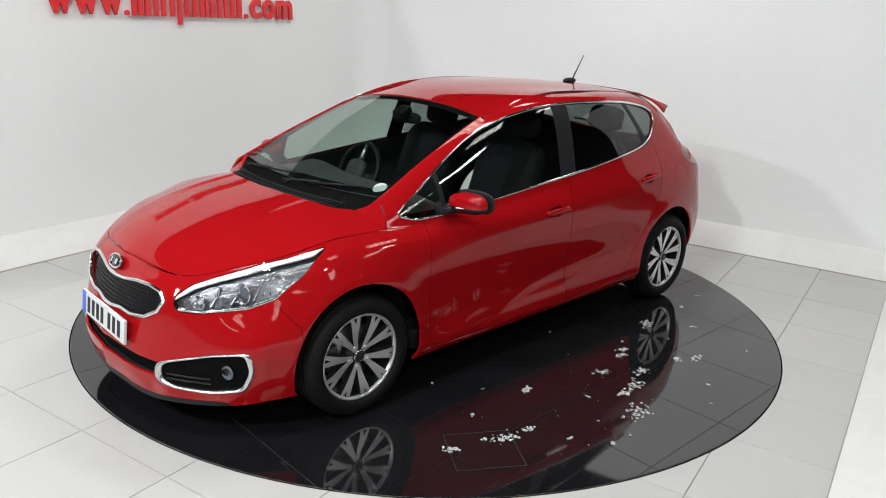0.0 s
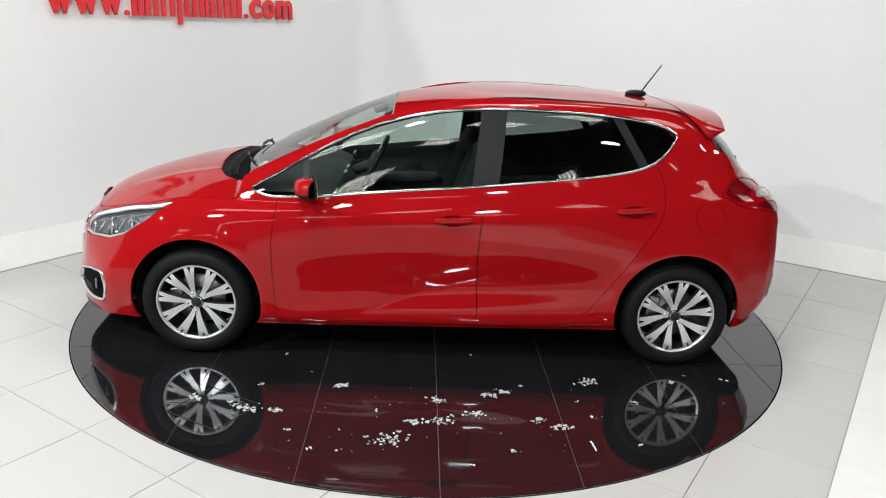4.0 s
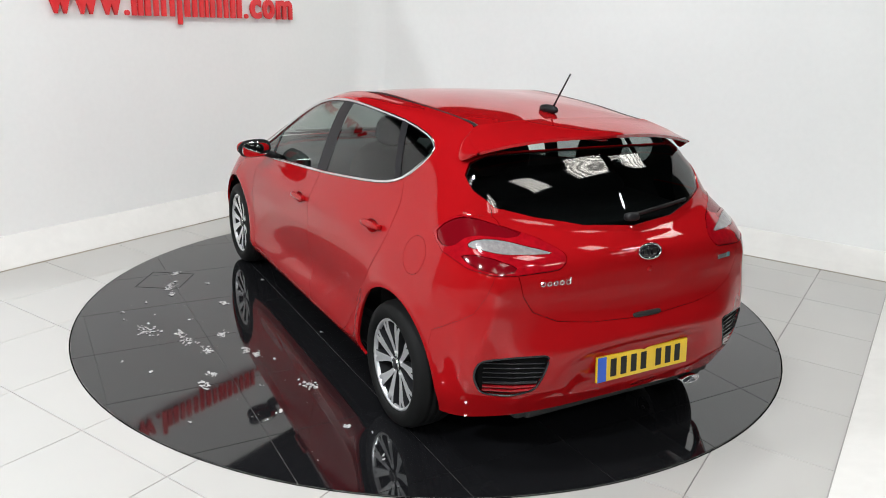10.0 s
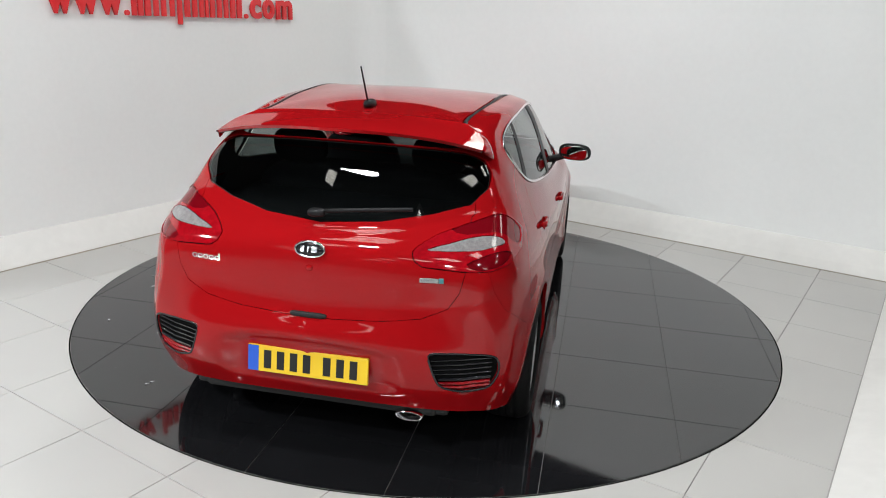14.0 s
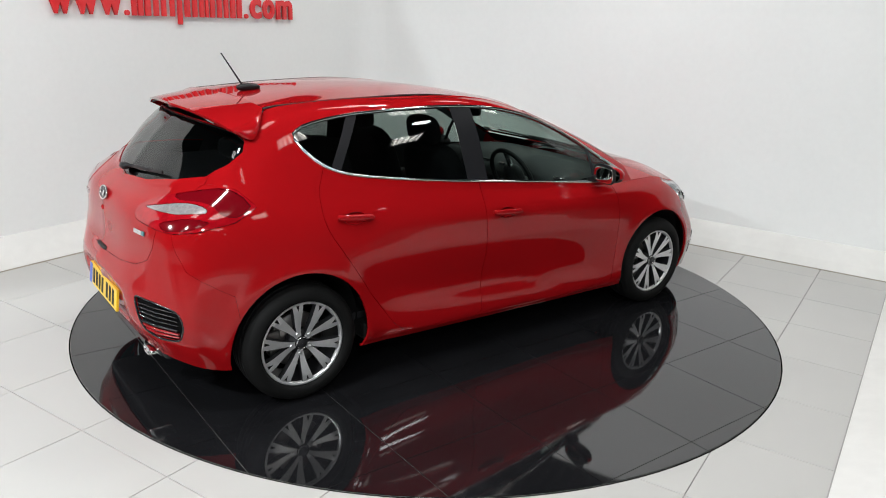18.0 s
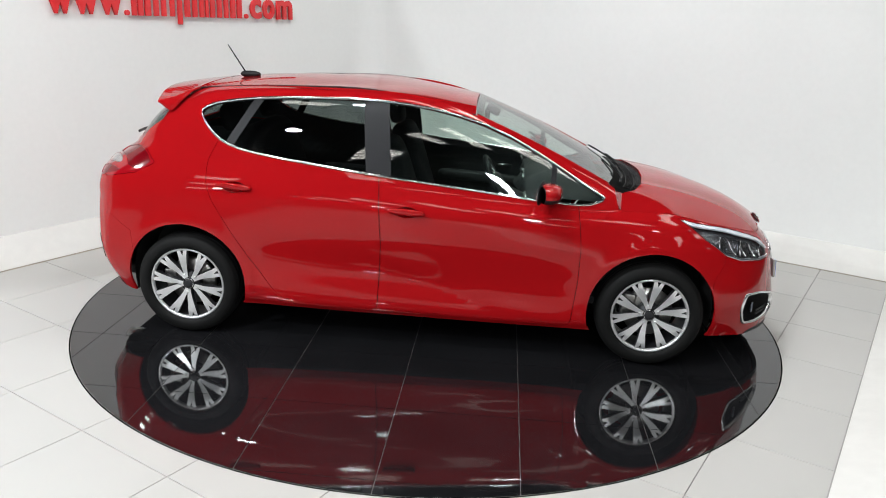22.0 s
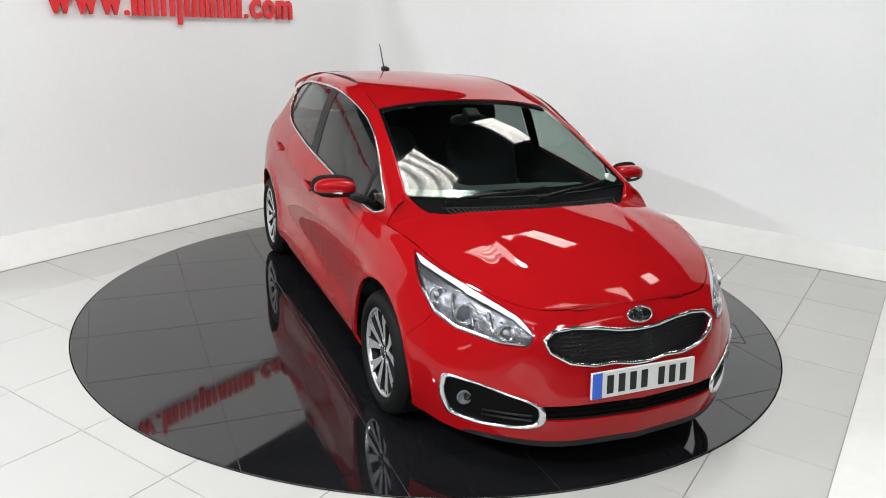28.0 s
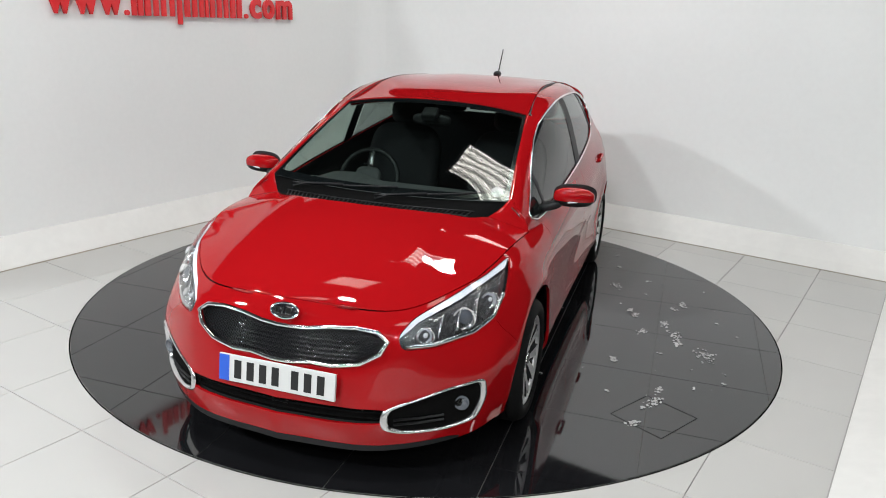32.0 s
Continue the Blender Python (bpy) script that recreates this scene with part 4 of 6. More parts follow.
def build_body(car):
    o = build_outlines()
    closed = ["arch_front", "arch_rear", "dlo", "front_door", "rear_door", "bowl_front", "bowl_rear", "fuel", "lamp", "lamp_strip", "fog", "grille", "intake", "lip", "tail", "tail_white", "tail_dark", "tail_low", "vent"]
    bm_low = cut_chart(0, 12, 132, 0, 5, 45, [(o[k], True) for k in closed] + [(k, False) for k in post_lines()] + [(o["gate_low"], False), (front_seam(), False), (rear_seam(), False)])
    bm_up = cut_chart(S_PILLAR, 12, 83, 5, 8, 24, [(o["dlo"], True), (o["front_door"], True), (o["rear_door"], True), (o["rear_glass"], True)] + [(k, False) for k in post_lines()])
    parts = {}
    gl = o["gate_low"]
    gate_poly = gl + [(12.3, gl[-1][1]), (12.3, 5.4), (gl[0][0], 5.4)]
    fs, rs = front_seam(), rear_seam()
    fb_poly = fs + [(-0.5, 5.5), (-0.5, -0.5), (fs[0][0], -0.5)]
    rb_poly = rs + [(12.5, 5.5), (12.5, -0.5), (rs[0][0], -0.5)]
    a_foot = CH_SIDE.find((.90, 0, .70), (1, 0, 1))[0]
    for bm in (bm_low, bm_up):
        for f in bm.faces:
            c = f.calc_center_median()
            s, r = c.x, c.y
            k = None
            if r <= 5:
                for n in ("arch_front", "arch_rear", "dlo", "bowl_front", "bowl_rear", "fuel", "lamp", "fog", "grille", "intake", "lip", "tail", "vent"):
                    if inside(o[n], s, r):
                        k = n
                        break
                if k is None:
                    if inside(gate_poly, s, r):
                        k = "tailgate"
                    elif inside(fb_poly, s, r):
                        k = "front_bumper"
                    elif inside(rb_poly, s, r):
                        k = "rear_bumper"
            elif inside(o["dlo"], s, r):
                k = "dlo"
            elif inside(o["rear_glass"], s, r):
                k = "rear_glass"
            if k is None:
                if inside(o["front_door"], s, r):
                    k = "front_door"
                elif inside(o["rear_door"], s, r):
                    k = "rear_door"
                elif r <= 5 and s < a_foot and shell(s, r).z > 0.245:
                    k = "fender"
                elif s > 10.1 and r > 5:
                    k = "tailgate"
                else:
                    k = "side_panel"
            parts.setdefault(k, []).append([(v.co.x, v.co.y) for v in f.verts])
    bm_low.free()
    bm_up.free()
    skin("front_bumper", parts["front_bumper"], M_PAINT, car, both=True, gap=0.0008)
    bumper = skin("rear_bumper", parts["rear_bumper"], M_PAINT, car, both=True, gap=0.0006)
    # hollow for the plate
    me = bumper.data

    def ease(a):
        a = min(max(a, 0.0), 1.0)
        return a * a * (3 - 2 * a)
    for v in me.vertices:
        if v.co.x < -1.9:
            y, z = abs(v.co.y), v.co.z
            v.co.x += .024 * ease((.40 - y) / .09) * ease((z - .34) / .05) * ease((.585 - .25 * y * y - z) / .05)
    me.update()
    me.normals_split_custom_set_from_vertices([tuple(n.vector) for n in me.vertex_normals])
    gate = skin("tailgate", parts["tailgate"], M_PAINT, car, both=True, waist=True)
    skin("rear_window", parts["rear_glass"], M_PRIVACY, gate, both=True, label="dark tinted rear window", gap=0.0, flange=0, drop=0.004)
    for sg in (1, -1):
        skin("fender", parts["fender"], M_PAINT, car, sg, gap=0.0012)
        sp = parts["side_panel"] + (parts["fuel"] if sg < 0 else [])
        skin("side_panel", sp, M_PAINT, car, sg, waist=True, gap=0.0006)
        fd = skin("front_door", parts["front_door"], M_PAINT, car, sg, waist=True)
        rd = skin("rear_door", parts["rear_door"], M_PAINT, car, sg, waist=True)
        for bowl, door in (("bowl_front", fd), ("bowl_rear", rd)):
            handle_bowl(o[bowl], sg, door)
        if sg > 0:
            skin("fuel_flap", parts["fuel"], M_PAINT, car, sg, "round red fuel flap", gap=0.0016)
        panes(parts["dlo"], sg, car, fd, rd)
        lamps_front(parts["lamp"], o, sg, car)
        lamps_rear(parts["tail"], o, sg, car)
        fog(parts["fog"], o["fog"], sg, car)
        vent(parts["vent"], o["vent"], sg, car)
        # chrome line round the side windows
        bm = bmesh.new()
        loop = [shell(s, r) + shell_normal(s, r) * 0.002 for s, r in o["dlo"]]
        tube(bm, loop if sg > 0 else mirrored(loop), 0.0085, 6, True, flat=0.55)
        part("window_trim", bm, M_CHROME, car, "thin bright chrome strip round the side windows", True)
        for door, key in ((fd, "front_door"), (rd, "rear_door")):
            skin("door_lining", [f for f in parts[key] if max(k[1] for k in f) > 4.0], M_INTERIOR, door, sg, "dark inner door trim", gap=-.006, flange=0, drop=.0145, waist=True)
        skin("pillar_lining", [f for f in parts["side_panel"] if min(k[1] for k in f) >= 5] + [f for f in parts["tailgate"] if min(k[1] for k in f) >= 5], M_INTERIOR, car, sg, "dark inner pillar trim", gap=-.002, flange=0, drop=.016)
    front_face(parts, o, car)
    # dark inner shell behind the gaps
    V, F, idx = [], [], {}
    ns, nr = 96, 16
    for sg in (1, -1):
        for i in range(ns + 1):
            for j in range(nr + 1):
                s, r = 12 * i / ns, 5 * j / nr
                p = shell(s, r) - shell_normal(s, r) * 0.03
                idx[sg, i, j] = len(V)
                V.append((p.x, p.y * sg, p.z))
        for i in range(ns):
            for j in range(nr):
                c = shell(12 * (i + .5) / ns, 5 * (j + .5) / nr)
                if any(math.hypot(c.x - cx, c.z - .31) < .40 and c.y > .5 for cx in (1.312, -1.322)):
                    continue
                F.append([idx[sg, i, j], idx[sg, i + 1, j], idx[sg, i + 1, j + 1], idx[sg, i, j + 1]])
    me = bpy.data.meshes.new("inner_shell")
    me.from_pydata(V, [], F)
    me.materials.append(M_DARK)
    me.materials.append(M_INTERIOR)
    for p in me.polygons:
        if -1.2 < p.center.x < 1.0 and p.center.z > .45:
            p.material_index = 1
    part("inner_shell", me, None, car)
    # top panels
    patch("bonnet", bonnet_cut, 64, 44, M_PAINT, car)
    patch("windscreen", arch_fn(SCREEN_C, SCREEN_E, 2.3, 0.004), 36, 24, M_GLASS, car, "clear laminated windscreen", edge=False)
    patch("roof", arch_fn(ROOF_C, ROOF_E, 2.6, 0.012), 44, 40, M_PAINT, car, thick=0.03)


def front_seam():
    """From the arch's front foot forward and up to the bonnet's edge."""
    return spot([(1.60, .85, .12)], CH_FRONT) + spot([(1.60, .85, .20), (1.625, .85, .45), (1.625, .84, .52), (1.69, .80, .60), (1.70, .765, .640), (1.58, .79, .73), (1.424, .757, .839)], CH_FRONT) + [(3.2, 5.4)]


def rear_seam():
    return spot([(-1.62, .83, .12), (-1.62, .83, .22), (-1.63, .85, .50), (-1.645, .85, .60), (-1.74, .80, .66), (-1.81, .745, .72), (-1.83, .70, .80), (-1.835, .675, .88)], CH_REAR) + [CH_REAR.find((-1.80, .70, .92))] + [(9.9, 5.4)]


def post_lines():
    """Upright edges of the window posts."""
    out = []
    for x0, k in ((.75, .02), (.72, .02), (-.175, -.10), (-.315, -.10), (-1.03, .60), (-1.085, .60)):
        pts = [(x0 + k * (z - 1.15), z) for z in np.linspace(.86, 1.40, 10)]
        out.append([CH_SIDE_UP.find((x, 0, z), (1, 0, 1)) for x, z in pts])
        out.append([CH_SIDE.find((x, 0, z), (1, 0, 1)) for x, z in pts if z < 1.09])
    return out


def panes(faces, sg, car, fd, rd):
    """Side windows: front pane with its quarter, rear pane, rear quarter, and the black posts."""
    groups = {"front_window": [], "rear_window": [], "rear_quarter_window": [], "front_quarter_window": [], "post_a": [], "post_b": [], "post_c": []}
    for f in faces:
        p = shell(sum(k[0] for k in f) / len(f), sum(k[1] for k in f) / len(f))
        x, z = p.x, p.z
        lean = (z - 1.15)
        if x > 0.72 + 0.02 * lean:
            g = "front_quarter_window" if x > 0.75 + 0.02 * lean else "post_a"
        elif x > -0.175 - 0.10 * lean:
            g = "front_window"
        elif x > -0.315 - 0.10 * lean:
            g = "post_b"
        elif x > -1.03 + 0.60 * lean:
            g = "rear_window"
        elif x > -1.085 + 0.60 * lean:
            g = "post_c"
        else:
            g = "rear_quarter_window"
        groups[g].append(f)
    skin("door_glass", groups["front_window"], M_GLASS, fd, sg, "lightly tinted front door window", gap=0, flange=0, drop=0.006)
    skin("quarter_glass", groups["front_quarter_window"], M_GLASS, fd, sg, "small triangular front quarter window", gap=0, flange=0, drop=0.006)
    skin("door_glass", groups["rear_window"], M_PRIVACY, rd, sg, "dark privacy-tinted rear door window", gap=0, flange=0, drop=0.006)
    skin("quarter_glass", groups["rear_quarter_window"], M_PRIVACY, car, sg, "dark tinted rear quarter window", gap=0, flange=0, drop=0.006)
    for k in "abc":
        skin("window_post", groups["post_" + k], M_BLACKSATIN, car, sg, "satin black window post", gap=0, flange=0, drop=0.003)


def handle_bowl(line, sg, door):
    """A dished hollow behind a door handle."""
    rim = [shell(*k) for k in line]
    n = shell_normal(sum(k[0] for k in line) / len(line), sum(k[1] for k in line) / len(line))
    c = sum(rim, Vector()) / len(rim)
    bm = bmesh.new()
    rows = []
    for q in (1.0, .9, .7, .45, .2):
        rows.append([bm.verts.new(Vector((w.x, w.y * sg, w.z))) for w in (c + (p - c) * q - n * (.024 * (1 - q ** 3)) for p in rim)])
    m = len(rim)
    for a, b in zip(rows, rows[1:]):
        for i in range(m):
            bm.faces.new((a[i], a[(i + 1) % m], b[(i + 1) % m], b[i])).smooth = True
    bm.faces.new(rows[-1])
    bmesh.ops.recalc_face_normals(bm, faces=bm.faces)
    part("handle_bowl", bm, M_PAINT, door, "dished hollow behind the handle")


def lamps_front(faces, o, sg, car):
    lamp = skin("headlight", faces, M_CLEAR, car, sg, "clear headlamp lens over chrome reflectors", gap=0.003, flange=0.0)
    skin("housing", faces, M_LAMPDARK, lamp, sg, "dark inner housing", gap=0.0, flange=0.0, drop=0.030)

    def on(p, drop):
        s, r = CH_FRONT.find(p)
        q = shell(s, r) - shell_normal(s, r) * drop
        return Vector((q.x, q.y * sg, q.z))

    strip = [f for f in faces if inside(o["lamp_strip"], sum(k[0] for k in f) / len(f), sum(k[1] for k in f) / len(f))]
    skin("light_strip", strip, M_STRIP, lamp, sg, "white daytime running light strip", gap=0.002, flange=0.010, drop=0.005)
    low = [on(p, 0.010) for p in dense([(2.025, .50, .592), (1.95, .59, .590), (1.80, .705, .608), (1.70, .765, .650), (1.60, .785, .725)], .05, False)]
    bm = bmesh.new()
    tube(bm, low, 0.010, 8)
    part("lower_trim", bm, M_CHROME, lamp, "chrome lower edge", True)
    for p, r, ball in (((1.80, .672, .665), .044, .030), ((1.955, .562, .628), .034, 0), ((1.665, .752, .715), .034, 0)):
        c = on(p, 0.026)
        n = Vector((0.94, 0.30 * sg, 0.12)).normalized()
        m = Matrix.Translation(c) @ n.to_track_quat("Y", "Z").to_matrix().to_4x4()
        bm = bmesh.new()
        lathe(bm, [(.012, -.012), (r * .7, .000), (r, .016), (r + .003, .016), (r + .003, .010)], 24, "Y")
        part("reflector", bm, M_REFLECTOR, lamp, "round chrome reflector", True, m)
        bm = bmesh.new()
        if ball:
            lathe(bm, [(.001, .016), (ball * .5, .014), (ball * .85, .007), (ball, -.002)], 24, "Y")
            part("projector_lens", bm, M_LENSBALL, lamp, "glass projector lens", True, m)
        else:
            lathe(bm, [(.001, .010), (.008, .008), (.010, -.012)], 16, "Y")
            part("bulb", bm, M_WHITELENS, lamp, smooth=True, m=m)
    for k in range(3):
        a, b = on((1.92 - .075 * k, .60 + .05 * k, .61 + .01 * k), .020), on((1.87 - .075 * k, .60 + .05 * k, .69 + .02 * k), .020)
        bm = bmesh.new()
        tube(bm, [a, a.lerp(b, .5) + Vector((-.004, 0, 0)), b], .006, 6)
        part("divider", bm, M_REFLECTOR, lamp, smooth=True)


TAIL_WHITE = [(-1.727, .746, .970), (-1.715, .733, .983), (-1.743, .687, .998), (-1.79, .62, 1.0), (-1.845, .545, .985), (-1.896, .460, .963), (-1.887, .514, .958), (-1.857, .60, .957), (-1.823, .666, .959), (-1.766, .72, .966)]
TAIL_DARK = [(-1.53, .775, .985), (-1.585, .725, 1.047), (-1.64, .68, 1.057), (-1.70, .62, 1.044), (-1.78, .535, 1.020), (-1.785, .60, 1.010), (-1.72, .692, 1.008), (-1.68, .735, .988), (-1.66, .765, .958), (-1.60, .79, .946)]
TAIL_LOW = [(-1.72, .77, .930), (-1.795, .72, .944), (-1.85, .666, .932), (-1.888, .620, .911), (-1.865, .667, .884), (-1.80, .745, .900)]


def lamps_rear(faces, o, sg, car):
    red, white, dark, low = [], [], [], []
    for f in faces:
        c = (sum(k[0] for k in f) / len(f), sum(k[1] for k in f) / len(f))
        (white if inside(o["tail_white"], *c) else dark if inside(o["tail_dark"], *c) else low if inside(o["tail_low"], *c) else red).append(f)
    lamp = skin("tail_light", red, M_REDLENS, car, sg, "red tail lamp with a clear white band", gap=0.002, drop=-0.002)
    skin("reversing_lens", white, M_CLEARGREY, lamp, sg, "ribbed white reversing lens", gap=0.001, flange=0.004, drop=-0.001)
    skin("dark_lens", low, M_REDDARK, lamp, sg, "deep red lower lens", gap=0.0, flange=0.004, drop=0.001)
    skin("dark_lens", dark, M_REDDARK, lamp, sg, "deep red upper lens", gap=0.001, flange=0.004, drop=0.002)


def edge_tube(name, line, r, mat, parent, sg, label, drop=-0.002, flat=1.0, closed=True):
    bm = bmesh.new()
    loop = [shell(s, q) - shell_normal(s, q) * drop for s, q in line]
    tube(bm, loop if sg > 0 else mirrored(loop), r, 8, closed, flat=flat)
    return part(name, bm, mat, parent, label, True)


def bezel(name, line, inner, mat, parent, sg, label):
    """A broad rounded frame inside an outline of the body."""
    cs, cr = sum(k[0] for k in line) / len(line), sum(k[1] for k in line) / len(line)
    bm = bmesh.new()
    rows = []
    for q, lift in ((1.03, -.004), (1.02, .004), (.97, .008), (inner + .04, .006), (inner, .001), (inner - .01, -.012)):
        row = []
        for s, r in line:
            a, b = cs + (s - cs) * q, cr + (r - cr) * q
            p = shell(a, b) + shell_normal(a, b) * lift
            row.append(bm.verts.new((p.x, p.y * sg, p.z)))
        rows.append(row)
    m = len(line)
    for a, b in zip(rows, rows[1:]):
        for i in range(m):
            bm.faces.new((a[i], a[(i + 1) % m], b[(i + 1) % m], b[i]))
    bmesh.ops.recalc_face_normals(bm, faces=bm.faces)
    return part(name, bm, mat, parent, label, True)


def fog(faces, line, sg, car):
    lamp = skin("fog_light", faces, M_COWL, car, sg, "black fog lamp recess with a chrome surround", gap=0.003, flange=0.004, drop=0.012)
    bezel("surround", line, .885, M_BRUSHED, lamp, sg, "satin chrome fog lamp surround")
    c = CH_FRONT.find((1.90, .70, .335))
    p, n = shell(*c), shell_normal(*c)
    m = Matrix.Translation((p.x - n.x * .010, (p.y - n.y * .010) * sg, p.z)) @ Vector((0.95, 0.3 * sg, 0)).to_track_quat("Y", "Z").to_matrix().to_4x4()
    bm = bmesh.new()
    lathe(bm, [(.001, -.004), (.016, -.002), (.023, .006), (.026, .010), (.030, .010), (.032, .002)], 28, "Y")
    part("lens", bm, M_LENSBALL, lamp, "small round fog lamp", True, m)
    bm = bmesh.new()
    lathe(bm, [(.001, .010), (.020, .008), (.026, .006)], 28, "Y")
    part("glass", bm, M_CLEAR, lamp, smooth=True, m=m)
    for z in (.275, .295):
        q = [CH_FRONT.find((x, y, z)) for x, y in ((2.07, .47), (2.02, .56), (1.95, .64))]
        edge_tube("slat", q, 0.005, M_BLACK, lamp, sg, "", 0.008, closed=False)


def vent(faces, line, sg, car):
    v = skin("rear_vent", faces, M_COWL, car, sg, "black grille insert with red reflector bars", gap=0.003, flange=0.004, drop=0.012)
    edge_tube("vent_rim", line, 0.005, M_BLACKGLOSS, v, sg, "", 0.002)
    for k, z in enumerate((.405, .424, .443)):
        q = [CH_REAR.find((x, y, z + .006 * (y - .6))) for x, y in ((-1.865, .732), (-1.93, .63), (-1.985, .545))]
        edge_tube("reflector_bar" if k < 2 else "slat", q, 0.0065, M_REDLENS if k < 2 else M_BLACKGLOSS, v, sg, "thin red reflector bar" if k < 2 else "", 0.006, closed=False)
    for k in range(4):
        z = .465 + .02 * k
        q = [CH_REAR.find((x, y, z)) for x, y in ((-1.865, .735), (-1.93, .63), (-1.988, .515))]
        edge_tube("slat", q, 0.004, M_BLACKGLOSS, v, sg, "", 0.009, closed=False)


def nose_x(y, z):
    return 2.108 - 0.355 * (z - 0.605) - 0.40 * y * y


def both_sides(line):
    """A half outline on the nose, from the upper centre to the lower, closed over both sides."""
    half = [shell(*k) + shell_normal(*k) * 0.002 for k in line]
    half = [p for p in half if p.y > 0.004]
    return half + [Vector((p.x, -p.y, p.z)) for p in half[::-1]]


def front_face(parts, o, car):
    grille = skin("grille", parts["grille"], M_BLACK, car, both=True, label="black honeycomb grille with a chrome surround", gap=0.0, flange=0.0, drop=0.028)
    bm = bmesh.new()
    tube(bm, both_sides(o["grille"]), 0.0095, 8, True)
    part("surround", bm, M_CHROME, grille, "bright chrome grille surround", True)
    poly = [(p.y, p.z) for p in both_sides(o["grille"])]
    bm = bmesh.new()
    dz, dy = 0.017, 0.020
    for j in range(10):
        z = 0.495 + dz * j
        run = []
        for i in range(-44, 45):
            y = i * dy / 2
            zz = z + (0.0052 if (i + j) % 2 else -0.0052)
            if inside(poly, y, zz):
                run.append((nose_x(y, zz) - 0.012, y, zz))
            else:
                if len(run) > 2:
                    tube(bm, run, 0.0030, 5)
                run = []
        if len(run) > 2:
            tube(bm, run, 0.0030, 5)
    for j in range(9):
        z = 0.495 + dz * (j + 0.5)
        for i in range(-44, 45):
            if (i + j) % 2:
                continue
            y = i * dy / 2
            if inside(poly, y, z - .008) and inside(poly, y, z + .008):
                tube(bm, [(nose_x(y, z) - .012, y, z - .0045), (nose_x(y, z) - .012, y, z + .0045)], 0.0026, 4, up=Vector((1, 0, 0)))
    tagged(part("mesh", bm, M_BLACKGLOSS, grille, "gloss black honeycomb mesh", True), kind="stuff")
    intake = skin("lower_intake", parts["intake"], M_COWL, car, both=True, label="black slatted lower air intake", gap=0, flange=0.0, drop=0.030)
    for z in (.298, .324):
        bm = bmesh.new()
        tube(bm, [(2.150 - .061 * (i / 20) ** 2, .44 * i / 20, z) for i in range(-20, 21)], 0.004, 6)
        part("slat", bm, M_COWL, intake, smooth=True)
    skin("front_lip", parts["lip"], M_BLACK, car, both=True, label="black lower front lip", gap=0.001)
    plate(car, "front_plate", Matrix.Translation((2.166, 0, .436)) @ pose(0, 0, 0, 0, 84, 0) @ pose(0, 0, 0, 0, 0, 90), M_PLATEW, "white registration plate with black bars and a blue band")
    plate(car, "rear_plate", Matrix.Translation((-2.012, 0, .454)) @ pose(0, 0, 0, 0, -84, 0) @ pose(0, 0, 0, 0, 0, -90), M_PLATEY, "yellow registration plate with black bars and a blue band")
    emblem(car, "front_emblem", Matrix.Translation((2.085, 0, .691)) @ pose(0, 0, 0, 0, 62, 0) @ pose(0, 0, 0, 0, 0, 90))
    emblem(car, "rear_emblem", Matrix.Translation((-1.969, 0, .936)) @ pose(0, 0, 0, 0, -72, 0) @ pose(0, 0, 0, 0, 0, -90))


def plate(car, name, m, mat, label):
    """A plate in its own x (along), y (up), z (out)."""
    bm = bmesh.new()
    box(bm, (.522, .113, .014), (0, 0, -.004), bevel=.003, segs=2)
    p = part(name, bm, mat, car, label, m=m)
    bm = bmesh.new()
    box(bm, (.046, .109, .002), (-.236, 0, .0036))
    part("blue_band", bm, M_BLUE, p)
    x = -.196
    for k in range(7):
        if k == 4:
            x += .030
        w = .046
        bm = bmesh.new()
        box(bm, (.032, .078, .002), (x + w / 2, 0, .0038))
        part("bar", bm, M_DARK, p)
        x += w + .011
    return p


def ellipse_ring(bm, a, b, r, h, n=40):
    tube(bm, [(a * math.cos(2 * math.pi * i / n), b * math.sin(2 * math.pi * i / n), h) for i in range(n)], r, 8, True)


def emblem(car, name, m):
    bm = bmesh.new()
    lathe(bm, [(.001, .005), (.050, .004), (.056, -.004)], 32, "Z")
    for v in bm.verts:
        v.co.x *= 1.12
        v.co.y *= .56
    p = part(name, bm, M_BLACKGLOSS, car, "oval black and chrome maker's emblem", True, m)
    bm = bmesh.new()
    ellipse_ring(bm, .061, .031, .0045, .002)
    part("ring", bm, M_CHROME, p, smooth=True)
    for x, w in ((-.030, .016), (-.006, .007), (.020, .024)):
        bm = bmesh.new()
        box(bm, (w, .026, .004), (x, 0, .006), bevel=.001)
        part("bar", bm, M_CHROME, p)


def superball(bm, size, at, e=0.55, nu=28, nv=16, rot=None):
    """A rounded block: a superellipsoid."""
    def pw(v, k):
        return math.copysign(abs(v) ** k, v)
    rows = []
    m = Matrix.Translation(at) @ (rot or Matrix())
    for j in range(nv + 1):
        f = -math.pi / 2 + math.pi * j / nv
        row = []
        for i in range(nu):
            a = 2 * math.pi * i / nu
            row.append(bm.verts.new(m @ Vector((size[0] / 2 * pw(math.cos(f), e) * pw(math.cos(a), e), size[1] / 2 * pw(math.cos(f), e) * pw(math.sin(a), e), size[2] / 2 * pw(math.sin(f), e)))))
        rows.append(row)
    for j in range(nv):
        for i in range(nu):
            k = (i + 1) % nu
            f = bm.faces.new((rows[j][i], rows[j][k], rows[j + 1][k], rows[j + 1][i]))
            f.smooth = True
    bmesh.ops.remove_doubles(bm, verts=bm.verts, dist=1e-6)
    return bm


